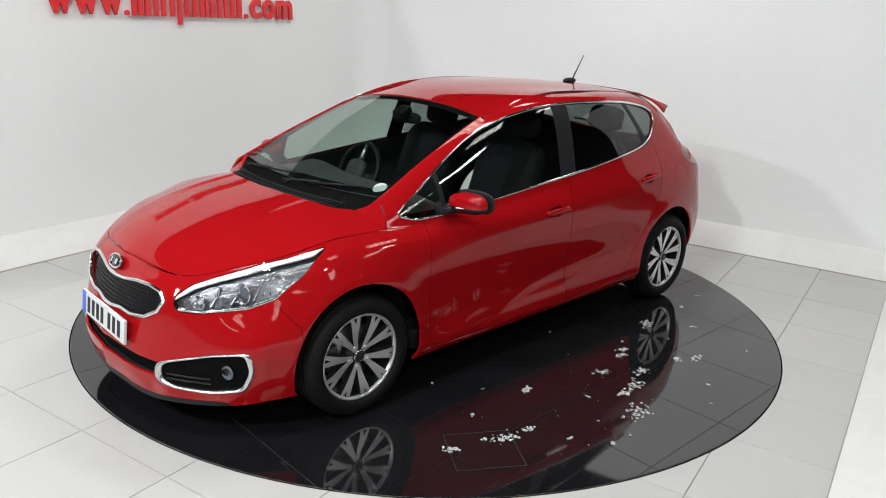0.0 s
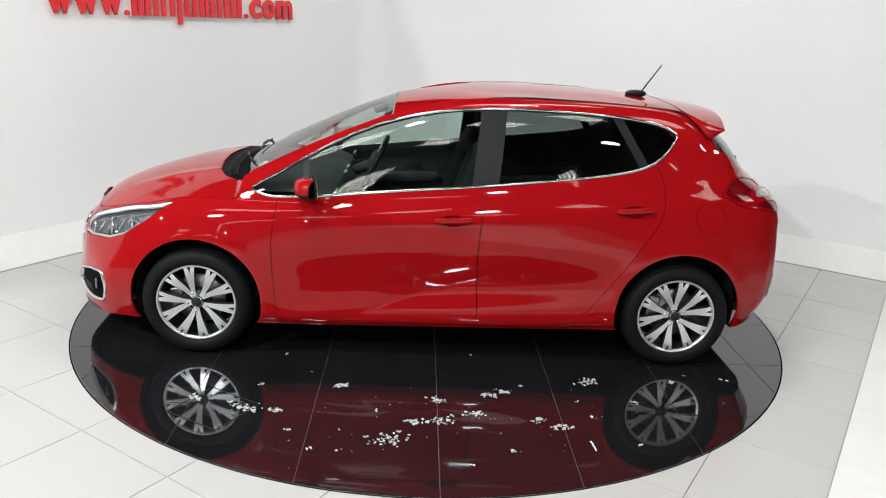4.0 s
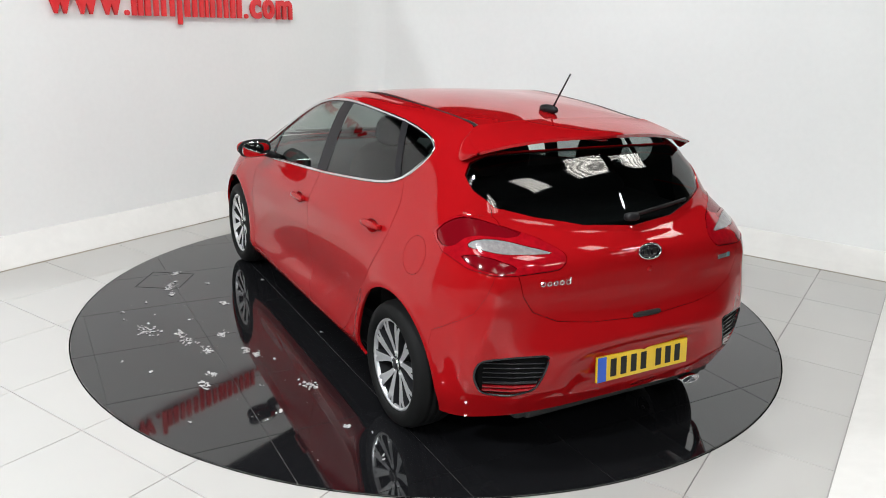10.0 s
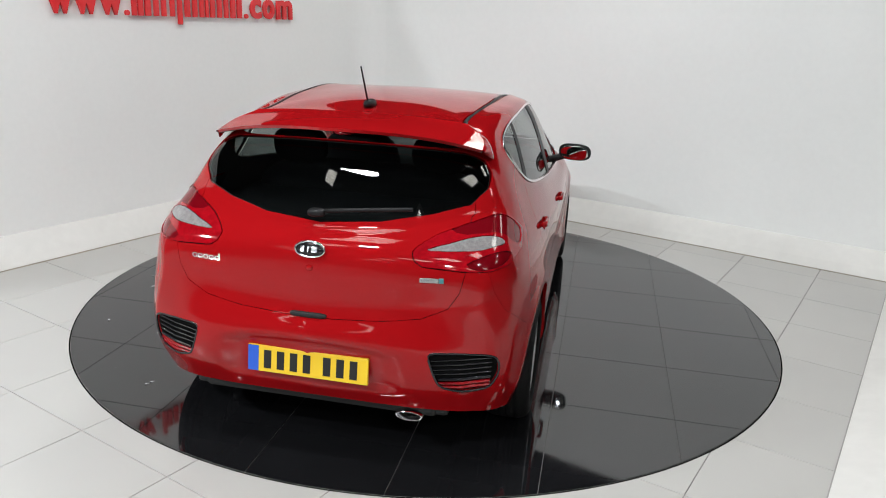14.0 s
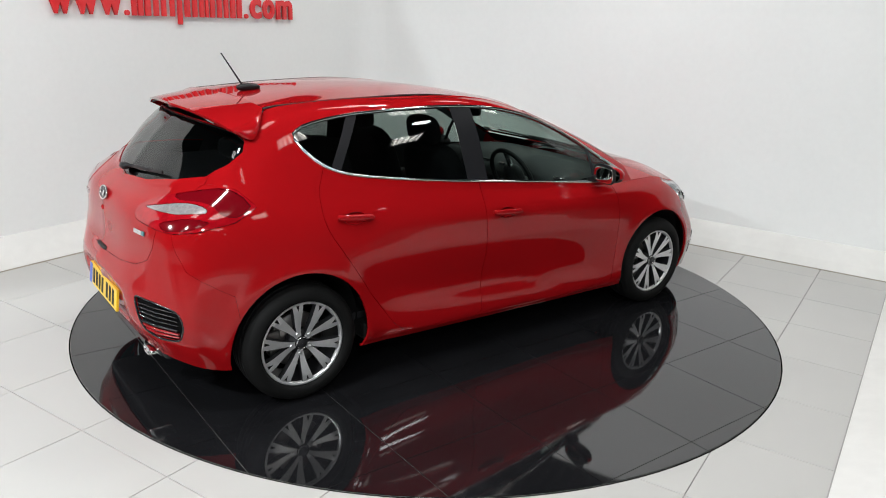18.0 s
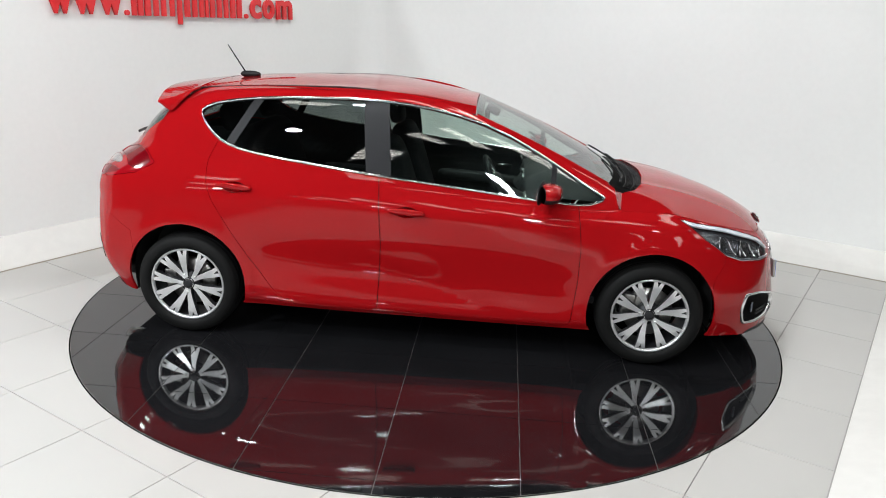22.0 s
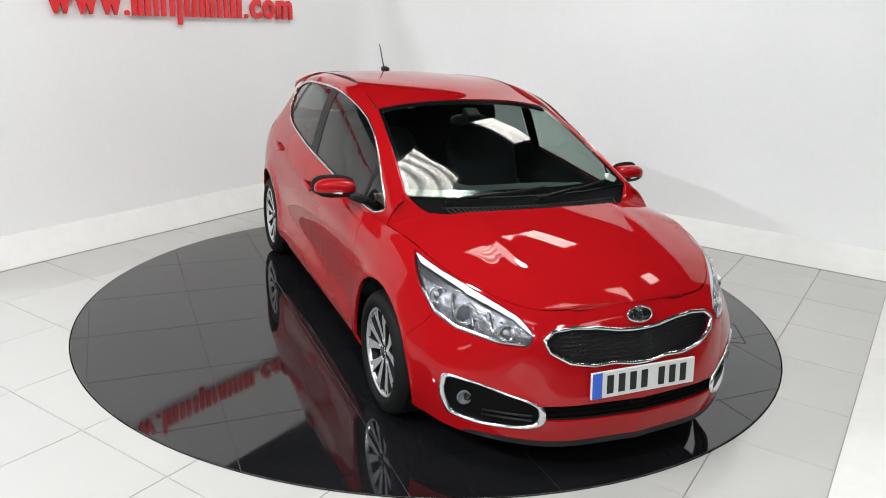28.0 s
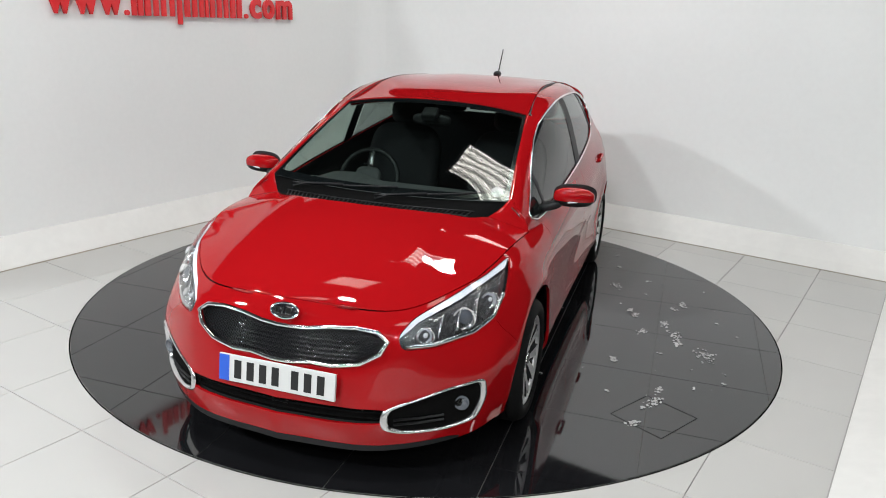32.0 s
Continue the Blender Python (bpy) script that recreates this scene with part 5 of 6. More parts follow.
def build_wheels(car):
    """Alloy wheels: ten forked arms, the nuts in every second gap."""
    bm = bmesh.new()
    prof = [(.200, -.105), (.213, .078), (.222, .098), (.245, .104), (.268, .101), (.288, .092), (.301, .078), (.307, .060), (.311, .056), (.311, .040), (.306, .037), (.306, .031), (.312, .028), (.312, .004),
            (.306, .002), (.306, -.004), (.312, -.006), (.312, -.030), (.306, -.033), (.306, -.039), (.311, -.042), (.308, -.07), (.296, -.098), (.26, -.112), (.21, -.112)]
    lathe(bm, [(r if r < .222 else .222 + (r - .222) * .85, h) for r, h in prof], 72, "Y")
    tyre = mesh_of("tyre", bm, M_RUBBER)
    bm = bmesh.new()
    lathe(bm, [(.200, -.10), (.197, -.02), (.200, .055), (.204, .078)], 64, "Y")
    barrel = mesh_of("barrel", bm, M_ALLOYDARK)
    bm = bmesh.new()
    lathe(bm, [(.199, .070), (.203, .084), (.212, .088), (.2165, .084), (.2165, .074)], 72, "Y")
    lip = mesh_of("rim_lip", bm, M_ALLOY)

    def arm(k):
        bm = bmesh.new()
        a = math.radians(36 * k + 18)
        lean = 0.16 if k % 2 else -0.16   # pairs lean towards their nut at the hub
        pts = []
        n = 9
        for j in range(n + 1):
            t = j / n
            r = .036 + (.203 - .036) * t
            mid = lean * (1 - t) ** 1.6
            w = .0095 + .0195 * t ** 1.25
            pts.append((r, mid, w))
        left = [(r, m + w / r) for r, m, w in pts]
        right = [(r, m - w / r) for r, m, w in pts]
        notch = [(.2035, .045), (.172, 0.0), (.2035, -.045)]
        loop = left + notch + right[::-1]
        front, back = [], []
        for r, da in loop:
            y = .066 + .016 * min(1.0, max(0.0, (r - .05) / .12)) ** 1.2
            c, s = math.cos(a + da), math.sin(a + da)
            front.append(bm.verts.new((r * c, y, r * s)))
            back.append(bm.verts.new((r * c, y - .034, r * s)))
        m = len(loop)
        f = bm.faces.new(front[::-1])
        for i in range(m):
            q = bm.faces.new((front[i], front[(i + 1) % m], back[(i + 1) % m], back[i]))
            q.material_index = 1
        bmesh.ops.recalc_face_normals(bm, faces=bm.faces)
        bmesh.ops.triangulate(bm, faces=[f])
        return mesh_of("spoke", bm, [M_ALLOY, M_ALLOYDARK])

    arms = [arm(k) for k in range(10)]
    bm = bmesh.new()
    lathe(bm, [(.001, .078), (.020, .078), (.026, .074), (.028, .060), (.056, .052), (.066, .034), (.066, .0)], 40, "Y")
    hub = mesh_of("hub", bm, M_ALLOYDARK)
    bm = bmesh.new()
    lathe(bm, [(.0262, .074), (.0275, .078), (.030, .077), (.031, .070)], 40, "Y")
    ring = mesh_of("cap_ring", bm, M_CHROME)
    bm = bmesh.new()
    lathe(bm, [(.001, .077), (.007, .076), (.010, .068), (.011, .040)], 12, "Y")
    nut = mesh_of("wheel_nut", bm, M_ALLOY)
    bm = bmesh.new()
    lathe(bm, [(.06, .012), (.138, .012), (.140, .008), (.140, -.008), (.138, -.012), (.06, -.012)], 48, "Y")
    disc = mesh_of("brake_disc", bm, M_STEEL)
    bm = bmesh.new()
    box(bm, (.07, .06, .13), (.118, 0.0, .02), bevel=.012)
    caliper = mesh_of("brake_caliper", bm, M_STEEL)
    for x, tilt in ((1.312, 9), (-1.322, -7)):
        for sg in (1, -1):
            w = tagged(empty("wheel", pose(x, .781 * sg, .2985, 0, tilt * sg, 0 if sg > 0 else 180)), "ten-spoke machined alloy wheel with a black tyre")
            w.parent = car
            part("tyre", tyre, None, w, "black rubber tyre")
            part("barrel", barrel, None, w)
            part("rim_lip", lip, None, w, "bright machined rim edge")
            for a in arms:
                part("spoke", a, None, w)
            part("hub", hub, None, w)
            part("cap_ring", ring, None, w)
            for k in range(5):
                a = math.radians(72 * k)
                part("wheel_nut", nut, None, w, m=pose(.054 * math.cos(a), -.004, .054 * math.sin(a)))
            part("brake_disc", disc, None, w)
            part("brake_caliper", caliper, None, w)
            # wheel arch liner
            bm = bmesh.new()
            rows = []
            for i in range(33):
                a = math.radians(-16 + 212 * i / 32)
                rows.append([bm.verts.new((x + .358 * math.cos(a), y * sg, .312 + .358 * math.sin(a))) for y in (.865 - .10 * math.cos(a) ** 2, .60, .50)])
            for p, q in zip(rows, rows[1:]):
                for j in range(2):
                    bm.faces.new((p[j], p[j + 1], q[j + 1], q[j]))
            part("arch_liner", bm, M_DARK, car, smooth=True)


def strip_patch(fn, u0, u1, v0, v1, nu, nv, lift):
    bm = bmesh.new()
    rows = []
    for j in range(nv + 1):
        row = []
        for i in range(nu + 1):
            u, v = u0 + (u1 - u0) * i / nu, v0 + (v1 - v0) * j / nv
            e = .004
            n = (fn(min(u + e, 1), v) - fn(max(u - e, -1), v)).cross(fn(u, min(v + e, 1)) - fn(u, max(v - e, 0))).normalized()
            if n.z < 0:
                n = -n
            row.append(bm.verts.new(fn(u, v) + n * lift))
        rows.append(row)
    for j in range(nv):
        for i in range(nu):
            bm.faces.new((rows[j][i], rows[j][i + 1], rows[j + 1][i + 1], rows[j + 1][i])).smooth = True
    return bm


def build_trim(car):
    """Cowl, wipers, mirrors, handles, aerial, spoiler, roof strips, exhaust, badges."""
    screen = arch_fn(SCREEN_C, SCREEN_E, 2.3, 0.004)

    def scuttle(u, v):
        a = bonnet_cut(u * .755, 1) + Vector((.03, 0, -.022))
        b = screen(u * .975, 0) + Vector((-.01, 0, -.008))
        return a.lerp(b, v) + Vector((0, 0, -.012 * math.sin(math.pi * v)))
    patch("cowl", scuttle, 40, 6, M_COWL, car, "black plastic scuttle panel below the windscreen", thick=.02, edge=False)
    bm = bmesh.new()
    for k in range(41):
        u = -.80 + 1.6 * k / 40
        tube(bm, [scuttle(u, v) + Vector((0, 0, .004)) for v in (.12, .35, .58)], .0032, 5)
    for v in (.12, .35, .58):
        tube(bm, [scuttle(-.82 + 1.64 * k / 30, v) + Vector((0, 0, .003)) for k in range(31)], .003, 5)
    tagged(part("cowl_grille", bm, M_BLACK, car, "ribbed black air grille below the windscreen", True), kind="stuff")
    # painted pillar covers lap over the screen's edges and run down into the bonnet's corners
    for sg in (1, -1):
        cols = ((.972, -.004), (.974, .003), (.979, .005), (.985, .006), (.992, .005), (1.0, .004))

        def cover(k, v):
            if k == len(cols):
                sv = 4.5 + 1.062 * v
                p = shell(sv, 7.72) + shell_normal(sv, 7.72) * .0015
                return Vector((p.x, p.y * sg, p.z))
            q, lift = cols[k]
            return screen(q * sg, v) + Vector((.35, .25 * sg, .9)).normalized() * lift
        bm = bmesh.new()
        rows = [[bm.verts.new(cover(k, j / 24)) for k in range(7)] for j in range(25)]
        for a, b in zip(rows, rows[1:]):
            for k in range(6):
                bm.faces.new((a[k], a[k + 1], b[k + 1], b[k]))
        n = 10
        foot = []
        for j in range(n + 1):
            t = j / n
            row = []
            for k in range(6):
                u = (.742, .76, .82, .88, .94, .998)[k]
                p0, p1 = bonnet_fn(u * sg, .995), cover(k if k < 5 else 6, .004)
                row.append(bm.verts.new(p0.lerp(p1, t) - Vector((0, 0, (.010 - .002 * k) * math.sin(math.pi * t))) + Vector((0, 0, .0015))))
            foot.append(row)
        for a, b in zip(foot, foot[1:]):
            for k in range(5):
                bm.faces.new((a[k], a[k + 1], b[k + 1], b[k]))
        bmesh.ops.recalc_face_normals(bm, faces=bm.faces)
        part("pillar_cover", bm, M_PAINT, car, smooth=True)
    for u0, u1, v0, v1 in ((-.985, .985, 0, .06), (-.985, -.94, .06, .95), (.94, .985, .06, .95), (-.985, .985, .95, 1)):
        part("screen_border", strip_patch(screen, u0, u1, v0, v1, 24, 8, -.003), M_BLACKGLOSS, car)
    for a, b in (((-.72, .015), (.14, .060)), ((.0, .015), (.78, .060))):
        pts = []
        for i in range(15):
            t = i / 14
            u, v = a[0] + (b[0] - a[0]) * t, a[1] + (b[1] - a[1]) * t
            pts.append(screen(u, v) + Vector((.070 - .05 * t, 0, -.008 + .014 * t)))
        bm = bmesh.new()
        tube(bm, pts, .006, 6, flat=.8)
        w = part("wiper", bm, M_BLACK, car, "black windscreen wiper parked along the scuttle", True)
        bm = bmesh.new()
        p = screen(a[0], .0) + Vector((.05, 0, -.022))
        tube(bm, [p, pts[2] + Vector((.006, 0, .003)), pts[7] + Vector((.002, 0, .006))], .007, 6)
        part("wiper_arm", bm, M_BLACK, w, smooth=True)
    # tax disc on the screen
    bm = bmesh.new()
    lathe(bm, [(.001, 0), (.036, 0), (.037, -.001)], 28, "Z")
    n = Vector((.47, .13, .87)).normalized()
    part("sticker", bm, M_PLATEW, car, "round white paper disc inside the windscreen", True, Matrix.Translation(screen(.885, .075) - n * .001) @ n.to_track_quat("Z", "Y").to_matrix().to_4x4())
    for sg in (1, -1):
        mir = empty("mirror", pose(.70, .92 * sg, .965))
        mir.parent = car
        tagged(mir, "red door mirror with a black foot")
        bm = bmesh.new()
        superball(bm, (.135, .216, .097), (0, 0, .003), .78, rot=pose(0, 0, 0, 0, 0, 12 * sg))
        bmesh.ops.bisect_plane(bm, geom=bm.verts[:] + bm.edges[:] + bm.faces[:], plane_co=(0, 0, -.010), plane_no=(0, 0, 1), clear_inner=True)
        bmesh.ops.bisect_plane(bm, geom=bm.verts[:] + bm.edges[:] + bm.faces[:], plane_co=(-.042, 0, 0), plane_no=(1, -.2 * sg, 0), clear_inner=True)
        part("cap", bm, M_PAINT, mir, "red painted mirror cap", True)
        bm = bmesh.new()
        superball(bm, (.131, .212, .0955), (0, 0, .001), .77, rot=pose(0, 0, 0, 0, 0, 12 * sg))
        bmesh.ops.bisect_plane(bm, geom=bm.verts[:] + bm.edges[:] + bm.faces[:], plane_co=(-.044, 0, 0), plane_no=(1, -.2 * sg, 0), clear_inner=True)
        bm.faces.ensure_lookup_table()
        part("shell", bm, M_BLACK, mir, smooth=True)
        bm = bmesh.new()
        superball(bm, (.010, .185, .096), (-.0475, 0, 0), .6, rot=pose(0, 0, 0, 0, 0, 12 * sg))
        part("mirror_glass", bm, M_MIRROR, mir, smooth=True)
        bm = bmesh.new()
        superball(bm, (.014, .228, .117), (-.042, 0, .006), .72, 28, 12, rot=pose(0, 0, 0, 0, 0, 12 * sg))
        part("frame", bm, M_BLACK, mir, "black frame round the mirror glass", True)
        bm = bmesh.new()
        tube(bm, [(.068 - .13 * (t / 6) ** 2 * .6, (-.02 + .118 * t / 6) * sg, -.014 + .010 * t / 6) for t in range(7)], .0052, 6)
        part("indicator", bm, M_WHITELENS, mir, "thin white indicator strip", True)
        bm = bmesh.new()
        superball(bm, (.09, .13, .045), (.03, -.115 * sg, -.050), .6, 20, 10, rot=pose(0, 0, 0, 20 * sg, 0, 0))
        part("foot", bm, M_BLACK, mir, smooth=True)
        # handles
        for (x, z, tilt) in ((-.062, .812, 3), (-1.03, .893, 5)):
            c = CH_SIDE.find((x, 0, z), (1, 0, 1))
            y = shell(*c).y
            h = empty("door_handle", pose(x, (y + .018) * sg, z, 0, tilt, 0))
            h.parent = car
            tagged(h, "red pull door handle")
            bm = bmesh.new()
            superball(bm, (.205, .022, .034), (0, 0, 0), .75, 24, 12)
            part("grip", bm, M_PAINT, h, smooth=True)
            for dx in (-.085, .085):
                bm = bmesh.new()
                superball(bm, (.032, .026, .028), (dx, -.011 * sg, 0), .8, 12, 8)
                part("mount", bm, M_PAINT, h, smooth=True)
        # black strip along the roof
        n = len(ROOF_E) - 1
        bm = bmesh.new()
        pts = [spline(ROOF_E, n * i / 30) for i in range(31)]
        tube(bm, [(p[0], (p[1] + .002) * sg, p[2] - .004) for p in pts], .0048, 8, flat=2.0)
        part("roof_strip", bm, M_BLACK, car, "black moulding along the roof edge", True)
    # aerial
    bm = bmesh.new()
    superball(bm, (.135, .050, .044), (-1.198, 0, 1.432), .9, 20, 10)
    aer = part("aerial", bm, M_BLACK, car, "short black roof aerial", True)
    bm = bmesh.new()
    rod(bm, (-1.228, 0, 1.440), (-1.340, 0, 1.609), .0048, .0034, 10)
    part("mast", bm, M_BLACK, aer, smooth=True)
    # spoiler
    top = arch_fn([(-1.338, 1.4065), (-1.45, 1.394), (-1.555, 1.380), (-1.625, 1.368)], SPOILER_E, 2.8)
    sp = patch("spoiler", top, 44, 12, M_PAINT, car, "red roof spoiler over the rear window", thick=.013)

    def under(u, v):
        p = top(u, v)
        return Vector((p.x + .012, p.y * .995, p.z - .015))
    patch("underside", under, 30, 8, M_BLACK, sp, "black spoiler underside", edge=False)
    bm = bmesh.new()
    tube(bm, [(-1.618 + .22 * (y * .1) ** 2, y * .01, 1.348) for y in range(-16, 17)], .007, 6)
    part("brake_light", bm, M_REDDARK, sp, "slim high brake light", True)
    # its sides run down to the corners of the rear window
    for sg in (1, -1):
        bm = bmesh.new()
        rows = []
        for j in range(13):
            t = j / 4
            e = Vector(spline(SPOILER_E, t))
            f = Vector(spline(SPOILER_FOOT, t))
            row = []
            for k in range(7):
                p = e.lerp(f, k / 6) + Vector((0, .012 * math.sin(math.pi * k / 6) * min(1, t), 0))
                row.append(bm.verts.new((p.x, p.y * sg, p.z)))
            rows.append(row)
        for a, b in zip(rows, rows[1:]):
            for k in range(6):
                bm.faces.new((a[k], a[k + 1], b[k + 1], b[k]))
        bmesh.ops.recalc_face_normals(bm, faces=bm.faces)
        part("spoiler_side", bm, M_PAINT, sp, smooth=True)
    # rear wiper
    bm = bmesh.new()
    tube(bm, [(-1.855, .02, 1.062), (-1.838, -.12, 1.075), (-1.812, -.26, 1.083), (-1.785, -.37, 1.088)], .009, 8, flat=.7)
    rw = part("rear_wiper", bm, M_BLACK, car, "black rear wiper lying along the window foot", True)
    bm = bmesh.new()
    superball(bm, (.045, .075, .035), (-1.856, .015, 1.058), .7, 16, 10)
    part("wiper_cap", bm, M_BLACK, rw, smooth=True)
    # exhaust tip
    bm = bmesh.new()
    lathe(bm, [(.030, -.10), (.031, 0), (.034, .003), (.037, 0), (.037, -.10)], 32, "Y")
    for v in bm.verts:
        v.co.x *= 1.6
        v.co.z *= .56
    part("exhaust_tip", bm, M_CHROME, car, "oval chrome exhaust tip", True, pose(-1.93, -.415, .236, 0, 0, 90))
    # gate details
    # Dark block that holds the shade of the red handle recess.
    bm = bmesh.new()
    superball(bm, (.03, .16, .022), (-1.994, 0, .668), .5, 16, 8)
    part("gate_recess_shade", bm, M_DARK, car, "dark block for the shade in the tailgate handle recess")
    bm = bmesh.new()
    superball(bm, (.016, .028, .026), (-1.979, 0, .862), .8, 14, 8)
    part("gate_button", bm, M_PAINT, car, smooth=True)
    bm = bmesh.new()
    for k in range(5):
        q = CH_REAR.find((-1.93, .520 - .028 * k, .848))
        p = shell(*q) + shell_normal(*q) * .002
        tube(bm, [p + Vector((0, .0095 * math.cos(a * math.pi / 8), .0085 * math.sin(a * math.pi / 8))) for a in range(16)], .0026, 6, True)
        if k == 4:
            rod(bm, p + Vector((0, -.0095, -.009)), p + Vector((0, -.0095, .020)), .0028)
    tagged(part("model_badge", bm, M_CHROME, car, "small chrome model badge of raised strokes"), kind="stuff")
    q = CH_REAR.find((-1.93, .492, .850))
    p, nn = shell(*q), shell_normal(*q)
    bd = empty("trim_badge", Matrix.Translation((p.x + nn.x * .004, -(p.y + nn.y * .004), p.z)) @ Vector((nn.x, -nn.y, nn.z)).to_track_quat("X", "Z").to_matrix().to_4x4())
    bd.parent = car
    tagged(bd, "small grey and teal trim badge")
    for y, w, mt in ((.012, .074, M_BRUSHED), (-.036, .020, M_TEAL)):
        bm = bmesh.new()
        box(bm, (.006, w, .020), (0, -y, 0), bevel=.001, segs=1)
        part("badge_plate", bm, mt, bd)
    # floor pan
    bm = bmesh.new()
    box(bm, (1.9, 1.62, .10), (0, 0, .255), bevel=.02)
    box(bm, (3.8, 1.05, .12), (0, 0, .285), bevel=.02)
    box(bm, (.36, 1.15, .06), (1.84, 0, .215), bevel=.02)
    box(bm, (.26, 1.15, .08), (-1.76, 0, .27), bevel=.02)
    part("floor_pan", bm, M_DARK, car, "dark underbody")


def build_interior(car):
    def seat(x, y, w, name="seat"):
        s = empty(name, pose(x, y, 0))
        s.parent = car
        tagged(s, "dark grey fabric car seat")
        bm = bmesh.new()
        superball(bm, (.54, w, .20), (.0, 0, .50), .5, 20, 10, pose(0, 0, 0, 0, -8, 0))
        part("cushion", bm, M_FABRIC, s, smooth=True)
        bm = bmesh.new()
        superball(bm, (.17, w, .66), (-.34, 0, .82), .5, 20, 12, pose(0, 0, 0, 0, -18, 0))
        part("backrest", bm, M_FABRIC, s, smooth=True)
        for yy in ((0,) if w < .8 else (-.35, .35)):
            bm = bmesh.new()
            superball(bm, (.10, .27, .17), (-.475, yy, 1.21), .6, 18, 10, pose(0, 0, 0, 0, -12, 0))
            part("headrest", bm, M_FABRIC, s, smooth=True)
            for dy in (-.055, .055):
                bm = bmesh.new()
                rod(bm, (-.44, yy + dy, 1.06), (-.468, yy + dy, 1.17), .006)
                part("headrest_post", bm, M_CHROME, s)
    seat(.18, .36, .50)
    seat(.18, -.36, .50)
    seat(-.72, 0, 1.24, "rear_bench")
    # armrests and grab handles on the doors
    for sg in (1, -1):
        for x, w in ((.30, .66), (-.62, .56)):
            bm = bmesh.new()
            superball(bm, (w, .11, .07), (x, .735 * sg, .70), .45, 20, 8, pose(0, 0, 0, 0, 3, 0))
            arm = part("armrest", bm, M_INTERIOR, car, "moulded door armrest", True)
            bm = bmesh.new()
            tube(bm, [(x + .12, .745 * sg, .80), (x + .16, .735 * sg, .805), (x + .22, .745 * sg, .80)], .010, 8)
            part("inner_handle", bm, M_BRUSHED, arm, "satin inner door handle", True)
    # dashboard
    prof = [(1.06, .935), (.90, .945), (.72, .945), (.60, .905), (.575, .83), (.66, .74), (.62, .60), (.70, .48), (1.06, .48)]
    bm = bmesh.new()
    rows = []
    for y in np.linspace(-.70, .70, 29):
        lift = .035 * math.exp(-((y + .36) / .15) ** 4)
        rows.append([bm.verts.new((x - .05 * math.exp(-((y) / .16) ** 4) * (1 if z < .85 else 0), y, z - .05 * (y / .70) ** 4 + (lift if .6 < x < .8 and z > .85 else 0))) for x, z in prof])
    for a, b in zip(rows, rows[1:]):
        for j in range(len(prof) - 1):
            bm.faces.new((a[j], a[j + 1], b[j + 1], b[j])).smooth = True
    bmesh.ops.recalc_face_normals(bm, faces=bm.faces)
    dash = part("dashboard", bm, M_INTERIOR, car, "dark grey moulded dashboard")
    for y in (-.62, -.09, .09, .62):
        bm = bmesh.new()
        box(bm, (.02, .10, .06), (.59, y, .87), pose(0, 0, 0, 0, -15, 0), bevel=.008)
        part("air_vent", bm, M_BRUSHED, dash, "satin-rimmed air vent")
    bm = bmesh.new()
    box(bm, (.02, .19, .11), (.565, 0, .80), pose(0, 0, 0, 0, -10, 0), bevel=.006)
    part("screen", bm, M_BLACKGLOSS, dash, "dark glossy centre screen")
    # steering wheel, right-hand drive
    st = empty("steering_wheel", pose(.42, -.36, .875, 0, 65, 0))
    st.parent = car
    tagged(st, "black three-spoke steering wheel")
    bm = bmesh.new()
    ellipse_ring(bm, .185, .185, .016, 0)
    part("rim", bm, M_BLACK, st, smooth=True)
    bm = bmesh.new()
    superball(bm, (.15, .17, .06), (0, 0, .02), .7, 18, 8)
    part("boss", bm, M_INTERIOR, st, smooth=True)
    for a in (90, 210, 330):
        bm = bmesh.new()
        c, s = math.cos(radians(a + 90)), math.sin(radians(a + 90))
        tube(bm, [(.05 * c, .05 * s, .015), (.18 * c, .18 * s, 0)], .014, 8, flat=1.2)
        part("spoke", bm, M_BRUSHED, st, smooth=True)
    bm = bmesh.new()
    rod(bm, (.44, -.36, .865), (.62, -.36, .79), .035)
    part("column", bm, M_INTERIOR, car)
    # mirror behind the screen
    bm = bmesh.new()
    superball(bm, (.035, .235, .068), (.33, 0, 1.255), .6, 18, 10)
    rm = part("interior_mirror", bm, M_BLACK, car, "black rear-view mirror behind the windscreen", True)
    bm = bmesh.new()
    box(bm, (.09, .09, .05), (.37, 0, 1.29), pose(0, 0, 0, 0, 25, 0), bevel=.012)
    part("mount", bm, M_BLACK, rm)

    def lining(u, v):
        p = arch_fn(ROOF_C, ROOF_E, 2.6, .02)(u, v)
        p.z -= .032
        return p
    patch("headlining", lining, 20, 16, M_HEAD, car, "grey fabric headlining", edge=False)
    # floor, tunnel and luggage cover
    bm = bmesh.new()
    box(bm, (2.6, 1.50, .04), (-.25, 0, .33))
    box(bm, (1.2, .22, .20), (.1, 0, .44), bevel=.03)
    box(bm, (.55, 1.22, .03), (-1.42, 0, .98), bevel=.008)
    part("cabin_floor", bm, M_FABRIC, car, "dark cabin floor, tunnel and luggage cover")
    bm = bmesh.new()
    superball(bm, (.05, .05, .07), (.33, 0, .66), .7, 12, 8)
    part("gear_knob", bm, M_BLACK, car, smooth=True)


CAR_AT = Matrix.Translation((-0.0211, 0.0677, 0))


def build_car():
    car = tagged(empty("car"), "shiny red five-door hatchback standing on the turntable", "car")
    body = car
    build_body(body)
    build_wheels(body)
    build_trim(body)
    build_interior(body)
    # the car stands slightly off the turntable's centre
    for ob in car.children:
        ob.matrix_basis = CAR_AT @ ob.matrix_basis
    return car


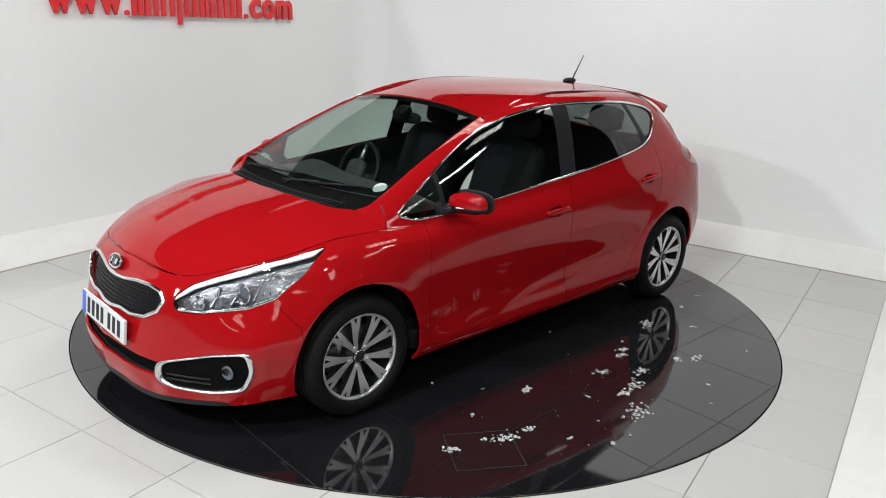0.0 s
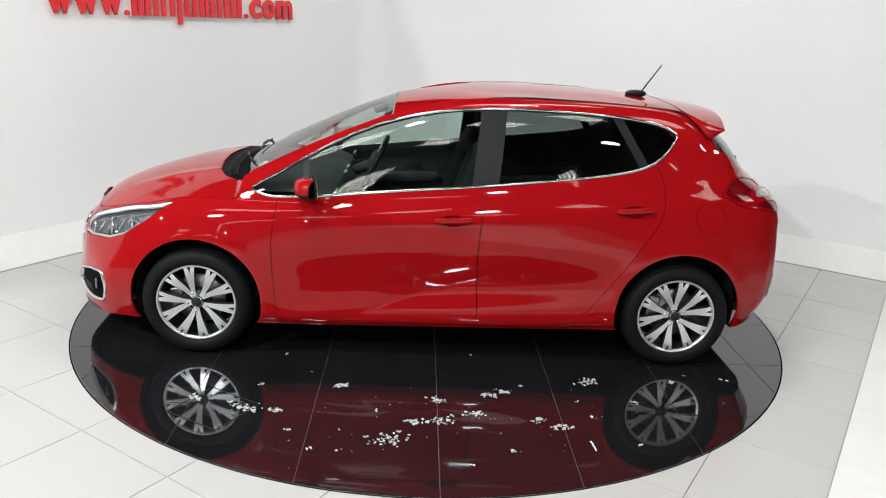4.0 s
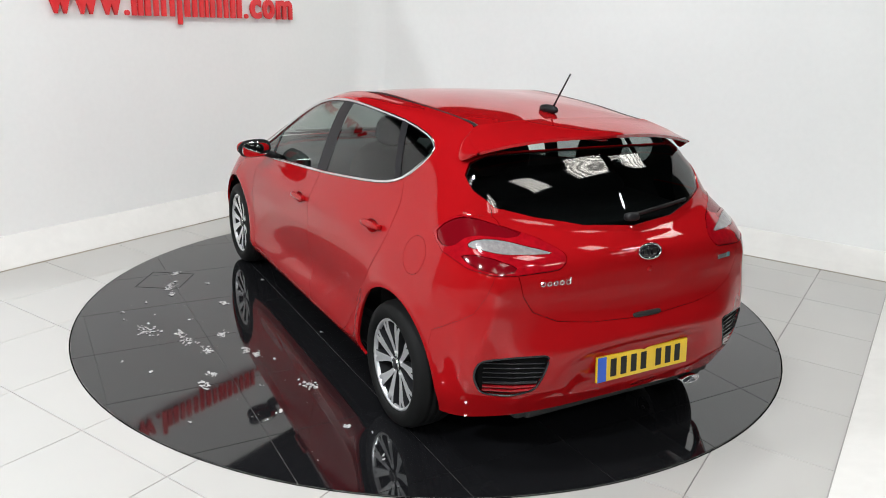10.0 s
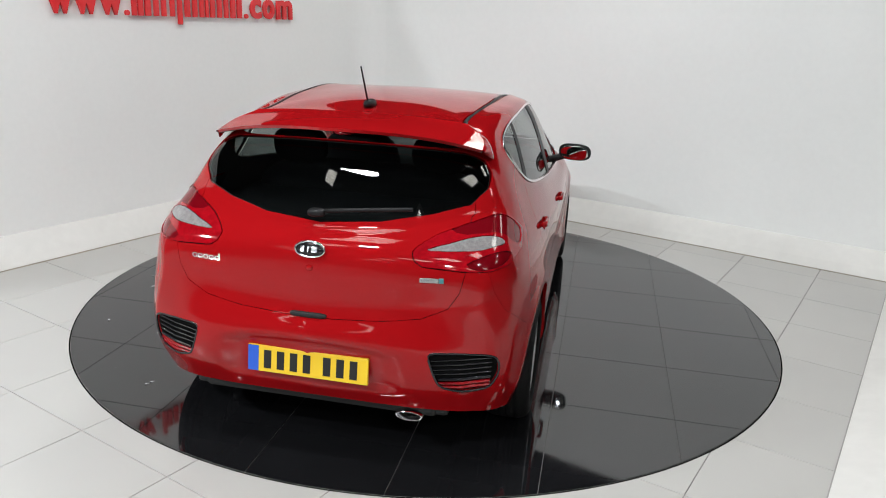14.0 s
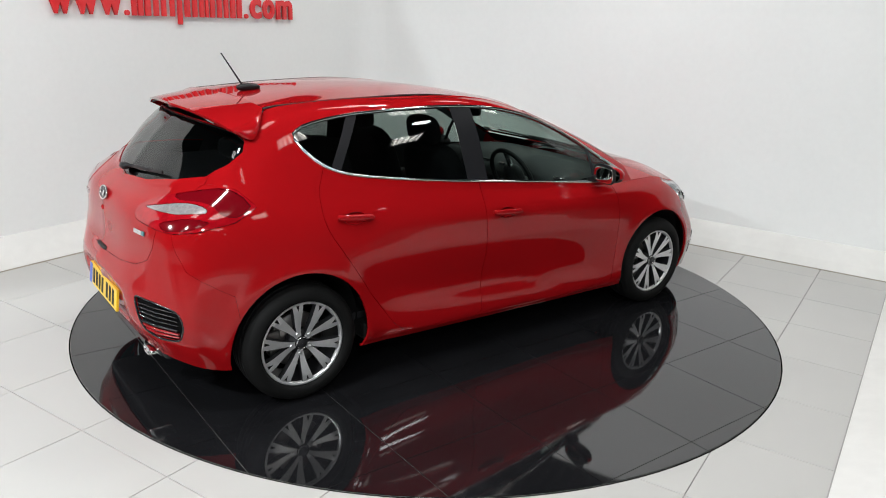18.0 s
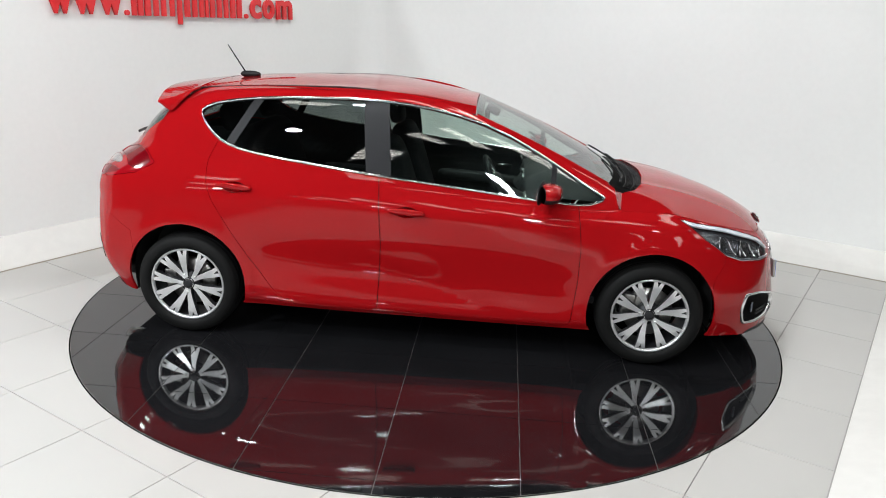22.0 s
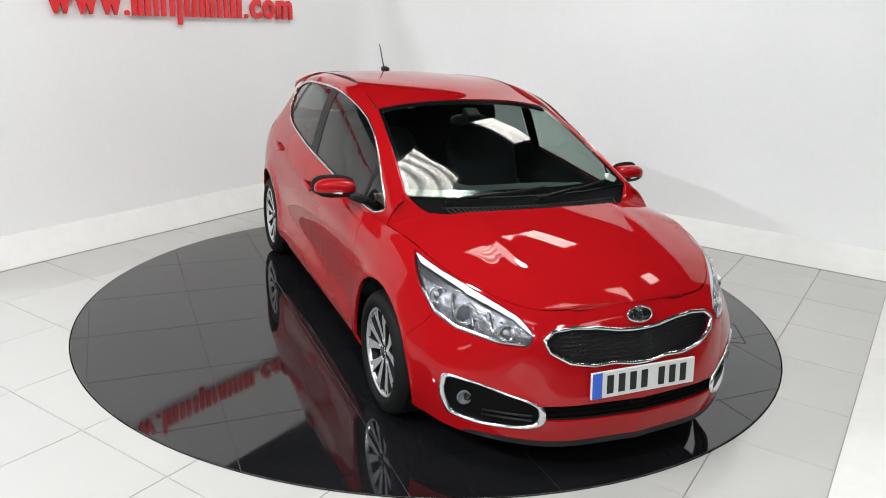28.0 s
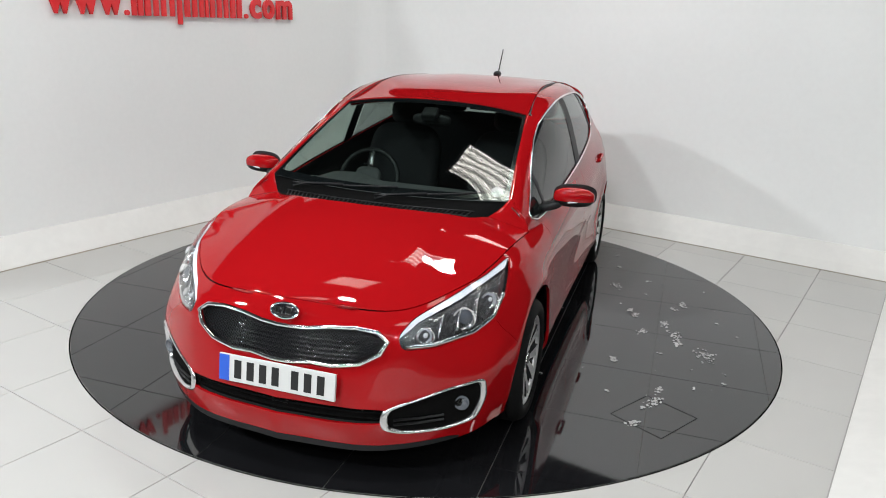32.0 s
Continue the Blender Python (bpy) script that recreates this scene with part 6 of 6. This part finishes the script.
build_booth()
build_floor()
build_hall()
build_skylights()
build_lamps()
build_sign()
table = build_turntable()
fluff = build_fluff()
car = build_car()


def motions():
    """Turntable, car and litter turn together, clockwise from above."""
    def turn(t):
        return pose(0, 0, 0, 0, 0, -137.235 - 10.3576 * t + 0.0005 * t * t)

    rows = [(float(t), turn(t)) for t in range(0, 33)]
    walk(table, rows)
    walk(fluff, rows)
    walk(car, rows)


motions()
